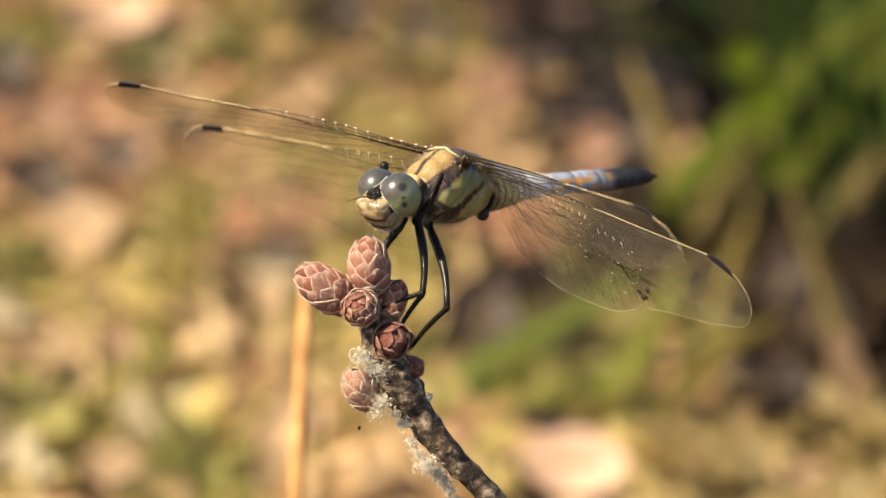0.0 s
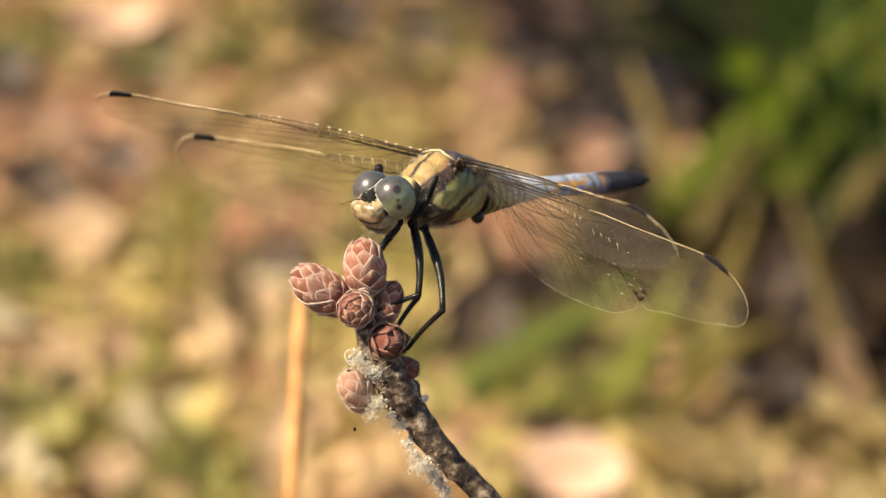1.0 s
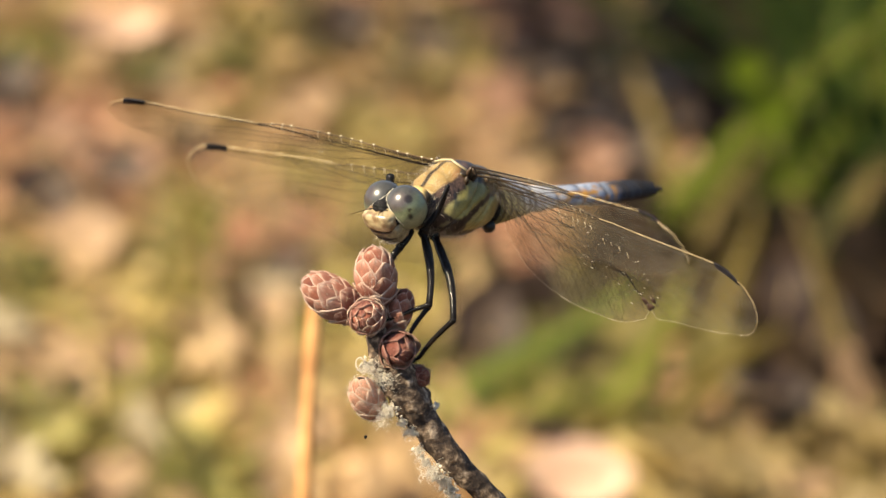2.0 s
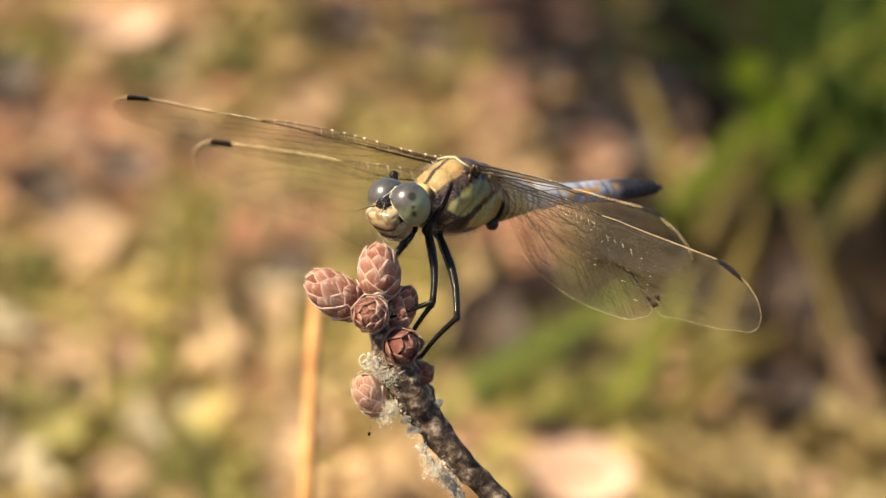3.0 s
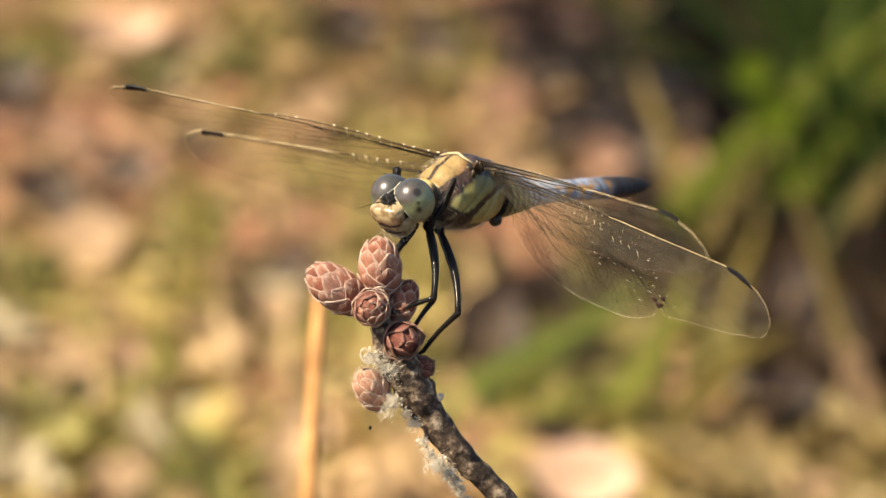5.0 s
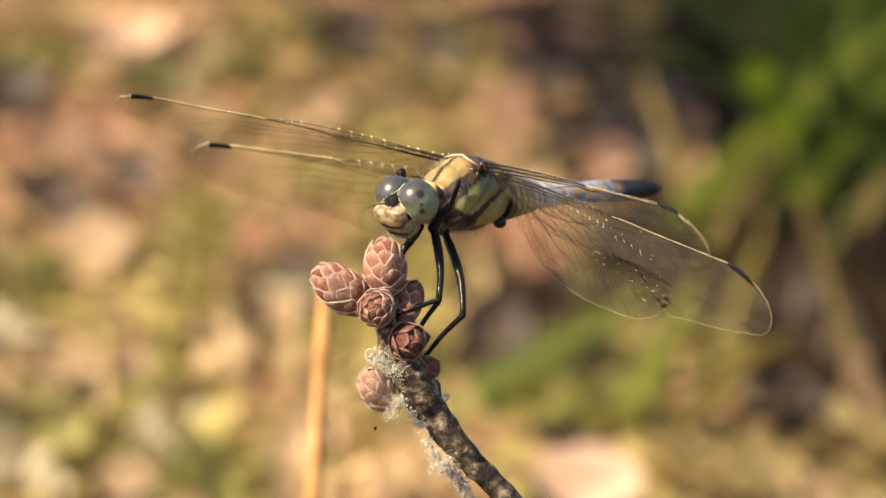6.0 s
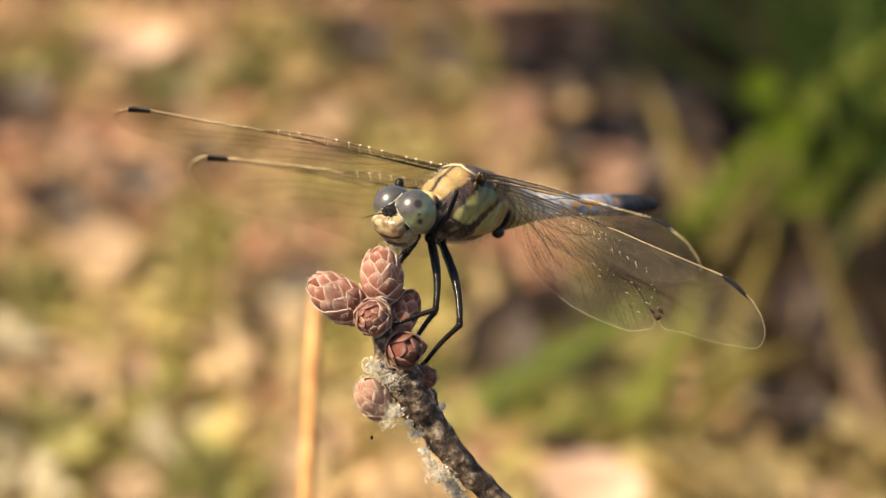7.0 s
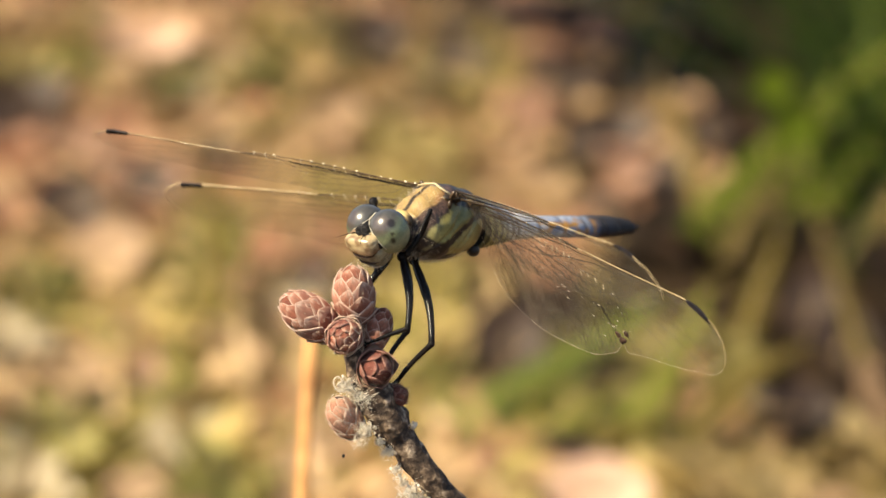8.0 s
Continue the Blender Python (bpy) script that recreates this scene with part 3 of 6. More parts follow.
def green_leaves():
    """Small round green leaves on thin stalks among the grass: place of the leaf, its breadth."""
    for x, y, z, w in ((0.1059, 1.270, 0.063, 0.0128), (0.1133, 1.260, 0.049, 0.0140)):
        root = tagged(new("herb"), "small herb with one round green leaf on a thin stalk", "herb", "round-leaved herbs")
        root.matrix_basis = pose(x, y, ground_height(x, y))
        g = Geo()
        g.tube(spline([(0.004, 0, -0.01), (0.002, 0, z * 0.5), (0, 0, z)], 5), 0.0006, 6)
        part("stalk", g, M_GREEN, root)
        g = Geo()
        leaf_shape(g, pose(0, -0.001, z, 62, 0, 12), w * 1.15, w * 1.2, 0.1, 0.25, 10)
        part("leaf", g, M_BRIGHT, root)


def build_grass():
    rnd = random.Random(9)
    g = Geo()
    for _ in range(170):
        y, x = rnd.uniform(0.8, 2.6), rnd.uniform(-0.45, 0.25)
        if rnd.random() < shade_mask(x, y) or (x > -0.005 and y < 1.5):
            continue
        blade(g, (x, y, ground_height(x, y)), rnd.uniform(0.02, 0.06), rnd.uniform(0.002, 0.004), rnd.uniform(0.3, 1.6),
              rnd.uniform(0, 6.3), rnd.uniform(0, 1.2), 5)
    for _ in range(60):                         # flattened pale straw in the open
        y, x = rnd.uniform(0.92, 1.22), rnd.uniform(-0.17, 0.02)
        blade(g, (x, y, ground_height(x, y) + 0.006), rnd.uniform(0.012, 0.035), rnd.uniform(0.002, 0.0045), rnd.uniform(0.6, 2.0), rnd.uniform(0, 6.3), rnd.uniform(0, 0.8), 4)
    for _ in range(170):                        # flattened tan grass in front of the green tuft
        y, x = rnd.uniform(0.90, 0.98), rnd.uniform(0.05, 0.16)
        blade(g, (x, y, ground_height(x, y) + 0.003), rnd.uniform(0.004, 0.010), rnd.uniform(0.002, 0.004), rnd.uniform(1.0, 3.0), rnd.uniform(0, 6.3), rnd.uniform(0, 0.8), 4)
    for _ in range(50):                         # straws that stand or lean
        y, x = rnd.uniform(0.92, 1.45), rnd.uniform(-0.19, -0.01)
        blade(g, (x, y, ground_height(x, y)), rnd.uniform(0.02, 0.05), rnd.uniform(0.002, 0.0042), rnd.uniform(0.1, 1.0), rnd.uniform(0, 6.3), rnd.uniform(0, 0.7), 5)
    tagged(part("dry_grass", g, M_DRY), "short straw-coloured dry grass between the dead leaves", "grass", kind="stuff")
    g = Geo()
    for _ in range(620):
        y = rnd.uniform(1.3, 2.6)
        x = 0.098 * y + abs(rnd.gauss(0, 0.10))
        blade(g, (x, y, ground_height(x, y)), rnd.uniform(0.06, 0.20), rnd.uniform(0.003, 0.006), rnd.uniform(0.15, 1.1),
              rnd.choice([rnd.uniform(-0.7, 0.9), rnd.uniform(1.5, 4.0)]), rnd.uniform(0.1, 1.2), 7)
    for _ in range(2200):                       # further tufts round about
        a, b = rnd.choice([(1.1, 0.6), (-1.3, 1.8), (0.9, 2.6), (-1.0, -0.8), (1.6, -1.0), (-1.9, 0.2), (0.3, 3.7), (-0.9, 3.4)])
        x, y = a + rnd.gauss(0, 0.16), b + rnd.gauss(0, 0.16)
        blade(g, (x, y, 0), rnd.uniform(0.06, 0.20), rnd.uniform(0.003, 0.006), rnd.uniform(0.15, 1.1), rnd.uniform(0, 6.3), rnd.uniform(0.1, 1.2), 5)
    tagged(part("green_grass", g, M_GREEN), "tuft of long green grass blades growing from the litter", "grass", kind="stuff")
    g = Geo()
    for _ in range(520):
        cx, cy = rnd.choice(OLIVE_NEAR + OLIVE_FAR)
        x, y = cx + rnd.gauss(0, 0.005), cy + rnd.gauss(0, 0.014)
        blade(g, (x, y, ground_height(x, y)), rnd.uniform(0.006, 0.018), rnd.uniform(0.002, 0.004), rnd.uniform(0.3, 1.4), rnd.uniform(0, 6.3), rnd.uniform(0, 0.8), 4)
    turf = Geo()
    for _ in range(620):
        cx, cy = rnd.choice(GREEN_NEAR + GREEN_FAR + [(-0.145, 1.212), (-0.124, 1.014), (-0.106, 1.751), (-0.017, 1.724), (-0.142, 1.642)])
        x, y = cx + rnd.gauss(0, 0.005), cy + rnd.gauss(0, 0.014)
        blade(turf, (x, y, ground_height(x, y) + 0.003), rnd.uniform(0.006, 0.018), rnd.uniform(0.002, 0.0038), rnd.uniform(0.2, 1.2), rnd.uniform(0, 6.3), 0.5, 3)
    tagged(part("green_moss", turf, M_TURF), "fresh green moss tufts between the dead leaves", "moss", kind="stuff")
    tagged(part("moss", g, M_MOSS), "low yellow-green moss cushions on the soil", "moss", kind="stuff")


def single_leaves():
    """Dead leaves large enough to tell apart: place on the ground, breadth and height in metres."""
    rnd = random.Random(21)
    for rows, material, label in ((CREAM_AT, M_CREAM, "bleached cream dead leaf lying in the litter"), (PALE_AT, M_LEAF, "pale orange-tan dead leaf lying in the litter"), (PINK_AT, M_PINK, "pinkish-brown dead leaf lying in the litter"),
                                  (DARK_AT, M_DARK_LEAF_SHADE, "dark brown leaf lying in the litter, some standing in for shade")):
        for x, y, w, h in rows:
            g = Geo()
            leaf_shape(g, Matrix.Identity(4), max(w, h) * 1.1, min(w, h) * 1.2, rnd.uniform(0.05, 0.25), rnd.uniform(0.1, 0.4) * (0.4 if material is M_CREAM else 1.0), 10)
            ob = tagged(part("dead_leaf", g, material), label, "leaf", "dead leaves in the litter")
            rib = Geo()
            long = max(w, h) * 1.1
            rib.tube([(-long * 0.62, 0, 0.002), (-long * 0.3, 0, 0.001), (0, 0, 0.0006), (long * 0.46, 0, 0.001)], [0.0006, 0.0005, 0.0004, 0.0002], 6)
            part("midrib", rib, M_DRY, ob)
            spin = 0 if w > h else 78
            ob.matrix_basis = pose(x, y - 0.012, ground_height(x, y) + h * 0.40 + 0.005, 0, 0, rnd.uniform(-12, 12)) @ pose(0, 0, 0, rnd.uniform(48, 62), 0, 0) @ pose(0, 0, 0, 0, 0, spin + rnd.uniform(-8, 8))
    for x, y, w, h in GREY_AT:
        g = Geo()
        seed = Vector((x * 50, y * 50, 0))
        g.ball((0, 0, h * 0.3), (w * 0.5, w * 0.45, h * 0.6), None, 12, 18, None, lambda d: 1 + 0.35 * noise.noise(d * 2.3 + seed) + 0.15 * noise.noise(d * 6 + seed))
        ob = tagged(part("lichen_cushion", g, M_GREY), "pale grey-green lichen cushion on the ground", "lichen", "lichen cushions")
        ob.matrix_basis = pose(x, y, ground_height(x, y))


def broad_blade(points, breadth, thin=0.35):
    """A keeled blade along a bowed line from its foot to its tip: its sheet, its midrib and the line itself."""
    g, rib = Geo(), Geo()
    path = spline(points, 5)
    vs, fs, n = [], [], len(path) - 1
    for i, p in enumerate(path):
        d = (path[min(i + 1, n)] - path[max(i - 1, 0)]).normalized()
        side = (d.cross(Vector((0, 1, 0))).normalized() + Vector((0, 0.5, 0))).normalized()
        u = i / n
        h = breadth * 0.55 * (0.7 + 0.3 * math.sin(math.pi * min(1, u + 0.25))) * (1 - max(0, u - thin) ** 2 / (1 - thin) ** 2 * 0.75)
        keel = d.cross(side).normalized() * 0.22 * h
        vs += [tuple(p - side * h), tuple(p - side * h * 0.5 + keel * 0.7), tuple(p + keel), tuple(p + side * h * 0.5 + keel * 0.7), tuple(p + side * h)]
    for i in range(n):
        fs += [(i * 5 + j, i * 5 + j + 1, i * 5 + j + 6, i * 5 + j + 5) for j in range(4)]
    g.add(vs, fs)
    rib.tube([Vector(vs[i * 5 + 2]) for i in range(n + 1)], [0.0006 - 0.0004 * i / n for i in range(n + 1)], 5)
    return g, rib


def single_blades():
    """Broad grass blades that stand out by themselves: breadth, and a line from foot to tip."""
    tall = [
        (M_STEM, 0.0090, [(0.0884, 1.3136, -0.0015), (0.0837, 1.3203, 0.0197), (0.0767, 1.327, 0.042), (0.0692, 1.3337, 0.0612)]),
        (M_REED, 0.0074, [(0.1257, 1.0683, -0.0072), (0.122, 1.0733, 0.0102), (0.1161, 1.0783, 0.0277), (0.1111, 1.0833, 0.0435), (0.1055, 1.0883, 0.0593)]),
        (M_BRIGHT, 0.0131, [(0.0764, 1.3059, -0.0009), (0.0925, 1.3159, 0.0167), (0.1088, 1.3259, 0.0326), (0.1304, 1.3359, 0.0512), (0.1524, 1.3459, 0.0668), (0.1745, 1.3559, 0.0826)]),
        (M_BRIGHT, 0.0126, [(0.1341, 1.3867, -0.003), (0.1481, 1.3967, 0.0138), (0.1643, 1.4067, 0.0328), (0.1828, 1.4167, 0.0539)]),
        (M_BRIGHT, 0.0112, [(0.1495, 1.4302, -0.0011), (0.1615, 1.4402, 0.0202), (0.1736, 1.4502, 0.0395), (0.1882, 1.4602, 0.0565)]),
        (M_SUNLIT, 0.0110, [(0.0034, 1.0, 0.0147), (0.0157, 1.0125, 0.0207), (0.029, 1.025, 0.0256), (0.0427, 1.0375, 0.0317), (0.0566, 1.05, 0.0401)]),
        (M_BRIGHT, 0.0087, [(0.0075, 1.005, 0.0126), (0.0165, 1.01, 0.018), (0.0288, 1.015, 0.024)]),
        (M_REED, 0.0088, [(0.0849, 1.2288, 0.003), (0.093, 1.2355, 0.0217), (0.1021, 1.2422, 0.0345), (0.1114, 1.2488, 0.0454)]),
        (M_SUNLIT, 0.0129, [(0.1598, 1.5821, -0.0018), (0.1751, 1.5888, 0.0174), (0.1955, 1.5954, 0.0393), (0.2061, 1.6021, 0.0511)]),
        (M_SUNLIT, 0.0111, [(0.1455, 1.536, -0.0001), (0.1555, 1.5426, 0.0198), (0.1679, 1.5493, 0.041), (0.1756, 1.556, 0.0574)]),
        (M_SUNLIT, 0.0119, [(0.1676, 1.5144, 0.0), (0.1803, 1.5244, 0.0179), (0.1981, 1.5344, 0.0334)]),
    ]
    low = [
        (M_LIME, 0.0094, [(0.0478, 1.0, 0.0122), (0.0563, 1.01, 0.0239), (0.0633, 1.02, 0.0341), (0.0695, 1.03, 0.047)]),
        (M_REED, 0.0074, [(0.1414, 1.2513, 0.0063), (0.1473, 1.2547, 0.026), (0.1545, 1.258, 0.0346), (0.1639, 1.2613, 0.036)]),
        (M_STEM, 0.0124, [(-0.0583, 1.6804, 0.0007), (-0.0811, 1.6871, 0.0126), (-0.1027, 1.6937, 0.0224), (-0.1245, 1.7004, 0.0322)]),
        (M_DRY, 0.0086, [(0.0121, 0.985, 0.0037), (0.0057, 0.9875, 0.0162), (-0.003, 0.99, 0.0296)]),
        (M_OLIVE, 0.0103, [(-0.0859, 1.18, 0.0078), (-0.0846, 1.1867, 0.0257), (-0.0883, 1.1933, 0.038), (-0.0934, 1.2, 0.0493)]),
        (M_OLIVE, 0.0073, [(0.0895, 1.1575, 0.0013), (0.0944, 1.1641, 0.017), (0.1003, 1.1708, 0.029), (0.1026, 1.1775, 0.0391)]),
        (M_BRIGHT, 0.0101, [(0.1269, 1.4053, -0.0033), (0.1308, 1.4153, 0.0154), (0.1359, 1.4253, 0.032), (0.1466, 1.4353, 0.0533)]),
        (M_GREEN, 0.0098, [(0.1316, 1.2536, 0.0058), (0.1448, 1.2686, 0.0254), (0.1601, 1.2836, 0.0391)]),
        (M_OLIVE, 0.0098, [(0.0341, 0.975, 0.0097), (0.0445, 0.98, 0.0162), (0.0566, 0.985, 0.0201)]),
        (M_OLIVE, 0.0104, [(0.0161, 1.6661, -0.0002), (0.0122, 1.6761, 0.017), (0.0043, 1.6861, 0.0369)]),
        (M_OLIVE, 0.0075, [(-0.1059, 0.955, 0.0094), (-0.0951, 0.957, 0.0153), (-0.0844, 0.959, 0.0196)]),
        (M_OLIVE, 0.0086, [(-0.0537, 0.92, 0.0043), (-0.0567, 0.922, 0.0145), (-0.0604, 0.924, 0.0233)]),
        (M_OLIVE, 0.0078, [(0.0656, 1.0, 0.0122), (0.0764, 1.0067, 0.0222), (0.0906, 1.0133, 0.0306), (0.101, 1.02, 0.0332)]),
        (M_LIME, 0.0074, [(0.0234, 0.99, 0.0098), (0.0349, 1.0, 0.0163), (0.0466, 1.01, 0.0205)]),
    ]
    for material, breadth, points in tall + low:
        foot = Vector(points[0]) - Vector((0, 0, 0.012))
        g, rib = broad_blade([foot] + points, breadth)
        ob = part("grass_blade", g, material)
        part("midrib", rib, M_DRY, ob)
        green = material in (M_BRIGHT, M_LIME, M_GREEN, M_SUNLIT)
        tagged(ob, "broad bright green grass blade arching over the ground" if green else "broad yellowed grass blade standing in the litter", "grass", "single grass blades")
        if points[0] == tall[1][2][0]:
            g, rib = broad_blade([(0.1257, 1.0683, -0.0072), (0.1231, 1.0663, 0.0049), (0.1199, 1.0623, 0.0186)], 0.0112, 0.9)
            part("sheath", g, M_LEAF, ob, "pinkish dry sheath round the foot of the blade")


build_ground()
build_litter()
build_shade_litter()
build_grass()
green_leaves()
single_leaves()
single_blades()


# ---- straw stem behind the twig ----
def build_straw():
    g = Geo()
    pts = spline([(-0.0219, 0.5, -0.01), (-0.0214, 0.5011, 0.0679), (-0.0211, 0.5024, 0.1264), (-0.0198, 0.508, 0.153), (-0.0196, 0.5096, 0.1588)], 8)
    g.tube(pts, [0.00108 + 0.0001 * math.sin(i * 0.9) - 0.0004 * (i / len(pts)) ** 6 for i in range(len(pts))], 10)
    for k in (7,):
        g.ball(pts[k], (0.0015, 0.0015, 0.0012), None, 6, 10)
    stem = part("straw_stem", g, M_STRAW)
    tagged(stem, "dry orange straw stem standing upright in the ground", "stem")
    return stem


STRAW = build_straw()


# ---- shrub beside the view, whose longest branch shades the litter behind the twig ----
SHRUB_AT = Vector((-1.95, 1.36, 0.0))


def build_shrub():
    rnd = random.Random(44)
    root = tagged(new("shrub"), "leafy green shrub with one long branch in the sun's way", "shrub")
    def over(x, y):
        """The place in the shrub that shades a spot of the ground."""
        return Vector((x, y, 0)) + TO_SUN * (0.62 + rnd.uniform(-0.05, 0.05)) / TO_SUN.z - SHRUB_AT
    g = Geo()
    path = spline([Vector((0, 0, -0.03)), Vector((0.05, 0.01, 0.22)), Vector((0.30, 0.03, 0.50)), over(-0.40, 1.70), over(-0.10, 1.74), over(0.06, 1.70), over(0.15, 1.52)], 6)
    g.tube(path, [0.016 - 0.0135 * i / len(path) for i in range(len(path))], 8)
    part("stem", g, M_BARK, root)
    def lit(x, y):
        """Gaps in the foliage through which the sun reaches the ground."""
        return (math.hypot(x - 0.062, (y - 1.430) * 0.55) < 0.036 or (x < 0.046 and 1.44 < y < 1.62) or (x < 0.052 + 0.02 * math.sin(y * 30) and y < 1.42)
                or math.hypot(x - 0.075, (y - 1.80) * 0.5) < 0.014)
    count = 0
    while count < 105:
        y, x = rnd.uniform(1.40, 1.92), rnd.uniform(0.022, 0.145)
        if lit(x, y):
            continue
        count += 1
        g = Geo()
        long = rnd.uniform(0.026, 0.046)
        leaf_shape(g, Matrix.Identity(4), long, long * 0.6, rnd.uniform(0.0, 0.2), rnd.uniform(0.0, 0.25), 6)
        g.tube([(-long * 0.75, 0, 0.002), (-long * 0.45, 0, 0.001)], 0.0005, 5)
        ob = part("leaf", g, M_GREEN, root)
        ob.matrix_basis = Matrix.Translation(over(x, y)) @ TO_SUN.to_track_quat("Z", "Y").to_matrix().to_4x4() @ pose(0, 0, 0, rnd.uniform(-25, 25), rnd.uniform(-25, 25), rnd.uniform(0, 360))
    root.matrix_basis = Matrix.Translation(SHRUB_AT)
    return root


SHRUB = build_shrub()

# ---- twig with cones ----
twig = tagged(new("larch_twig"), "bare brown twig tipped with small reddish cones and pale lichen", "twig")


def build_stem():
    path = [(0.075, 0.366, -0.015), (0.060, 0.364, 0.05), (0.034, 0.361, 0.11), (0.0137, 0.358, 0.155), (0.0051, 0.3575, 0.1676), (0.0004, 0.3566, 0.173),
            (-0.0030, 0.3566, 0.1778), (-0.0054, 0.3566, 0.1816), (-0.0068, 0.3572, 0.1845), (-0.0075, 0.3575, 0.1875)]
    pts = spline(path, 12)
    g = Geo()
    n = 26
    vs, fs = [], []
    side = Vector((0, -1, 0))
    for i, p in enumerate(pts):
        u = i / (len(pts) - 1)
        d = (pts[min(i + 1, len(pts) - 1)] - pts[max(i - 1, 0)]).normalized()
        side = (side - d * side.dot(d)).normalized()
        up = d.cross(side)
        r = MM * line([(0, 2.4), (0.38, 1.4), (0.50, 1.2), (0.62, 1.55), (0.70, 1.9), (0.78, 2.05), (0.86, 1.65), (0.94, 1.2), (1, 0.7)], u)
        for j in range(n):
            a = 2 * math.pi * j / n
            q = p + (math.cos(a) * side + math.sin(a) * up) * r
            k = 1 + 0.20 * noise.noise(q * 420) + 0.12 * noise.noise(q * 1100) + 0.10 * max(0, math.sin(u * 75 + 1.5 * math.cos(a))) ** 4
            vs.append(tuple(p + (q - p) * k))
    for i in range(len(pts) - 1):
        for j in range(n):
            a, b = i * n + j, i * n + (j + 1) % n
            fs.append((a, b, b + n, a + n))
    fs.append(tuple(range(len(vs) - n, len(vs))))
    g.add(vs, fs)
    part("stem", g, M_BARK, twig)


def scale_mesh(inner, outer, rim_colour, seed):
    """One cone scale: a convex shield with a pale, slightly raised rim; x across, z towards its tip, y out."""
    g = Geo()
    nu, nv = 9, 12
    def at(u, v):
        s, t = 2 * v - 1, u
        w = (0.42 + 0.10 * t / 0.45 if t < 0.45 else 0.52 * max(0.0, 1 - (t - 0.45) / 0.55) ** 0.70) + 0.02
        w *= 1 + 0.10 * noise.noise(Vector((s * 2.0, t * 3.0, seed)))
        bulge = 0.055 * (1 - s * s) * math.sin(math.pi * (0.15 + 0.70 * t)) + 0.03 * noise.noise(Vector((s * 2, t * 2, seed + 4)))
        rim = 0.014 * step(0.84, 1.0, max(abs(s), t)) * (1 + 0.8 * noise.noise(Vector((s * 5, t * 5, seed))))
        return Vector((s * w, bulge + rim - 0.06 + 0.02 * t - 0.55 * (s * w) ** 2 - 0.22 * (t - 0.40) ** 2, t - 0.40))
    vs = [at(i / nu, j / nv) for i in range(nu + 1) for j in range(nv + 1)]
    cs = []
    for i in range(nu + 1):
        for j in range(nv + 1):
            e = max(abs(2 * j / nv - 1), i / nu) if i > 2 else 0.0
            streak = 1 + 0.40 * noise.noise(Vector((j * 1.1, i * 0.35, seed + 2))) + 0.25 * noise.noise(Vector((j * 0.5, i * 0.6, seed + 7)))
            cs.append(mixc(tuple(v * streak for v in mixc(inner, outer, (i / nu) ** 1.3)), rim_colour, step(0.72, 0.94, e) * step(0.20, 0.60, i / nu) * (0.62 + 1.0 * noise.noise(Vector((i * 0.7, j * 0.7, seed))))))
    back = [p - Vector((0, 0.035, 0)) for p in vs]
    m = nv + 1
    fs = [(i * m + j, i * m + j + 1, (i + 1) * m + j + 1, (i + 1) * m + j) for i in range(nu) for j in range(nv)]
    k = len(vs)
    fs += [tuple(q + k for q in f[::-1]) for f in fs]
    ring = [i * m for i in range(nu + 1)] + [nu * m + j for j in range(1, m)] + [i * m + nv for i in range(nu - 1, -1, -1)]
    edge = [vs[a] for a in ring] + [back[a] for a in ring]      # the rim's own corners keep its edge crisp
    r = len(ring)
    fs += [(2 * k + i + 1, 2 * k + i, 2 * k + r + i, 2 * k + r + i + 1) for i in range(r - 1)]
    g.add([tuple(p) for p in vs + back + edge], fs, cs + [(0.5, 0.33, 0.24)] * k + [rim_colour] * (2 * r))
    return g.mesh("scale", M_SCALE)


RUST = [scale_mesh(*c, k) for k, c in enumerate((((0.30, 0.080, 0.048), (0.60, 0.215, 0.135), (0.95, 0.72, 0.59)), ((0.25, 0.070, 0.048), (0.50, 0.180, 0.120), (0.92, 0.66, 0.54)),
                                                 ((0.40, 0.145, 0.095), (0.68, 0.300, 0.205), (0.96, 0.77, 0.66)), ((0.33, 0.130, 0.095), (0.58, 0.270, 0.200), (0.94, 0.74, 0.64))))]
WINE = [scale_mesh(*c, k + 9) for k, c in enumerate((((0.20, 0.060, 0.044), (0.33, 0.115, 0.085), (0.50, 0.26, 0.21)), ((0.25, 0.078, 0.056), (0.38, 0.145, 0.108), (0.56, 0.31, 0.25))))]
PALE = [scale_mesh(*c, k + 17) for k, c in enumerate((((0.80, 0.38, 0.25), (0.94, 0.53, 0.37), (0.97, 0.76, 0.63)), ((0.72, 0.33, 0.22), (0.90, 0.48, 0.33), (0.96, 0.74, 0.60))))]


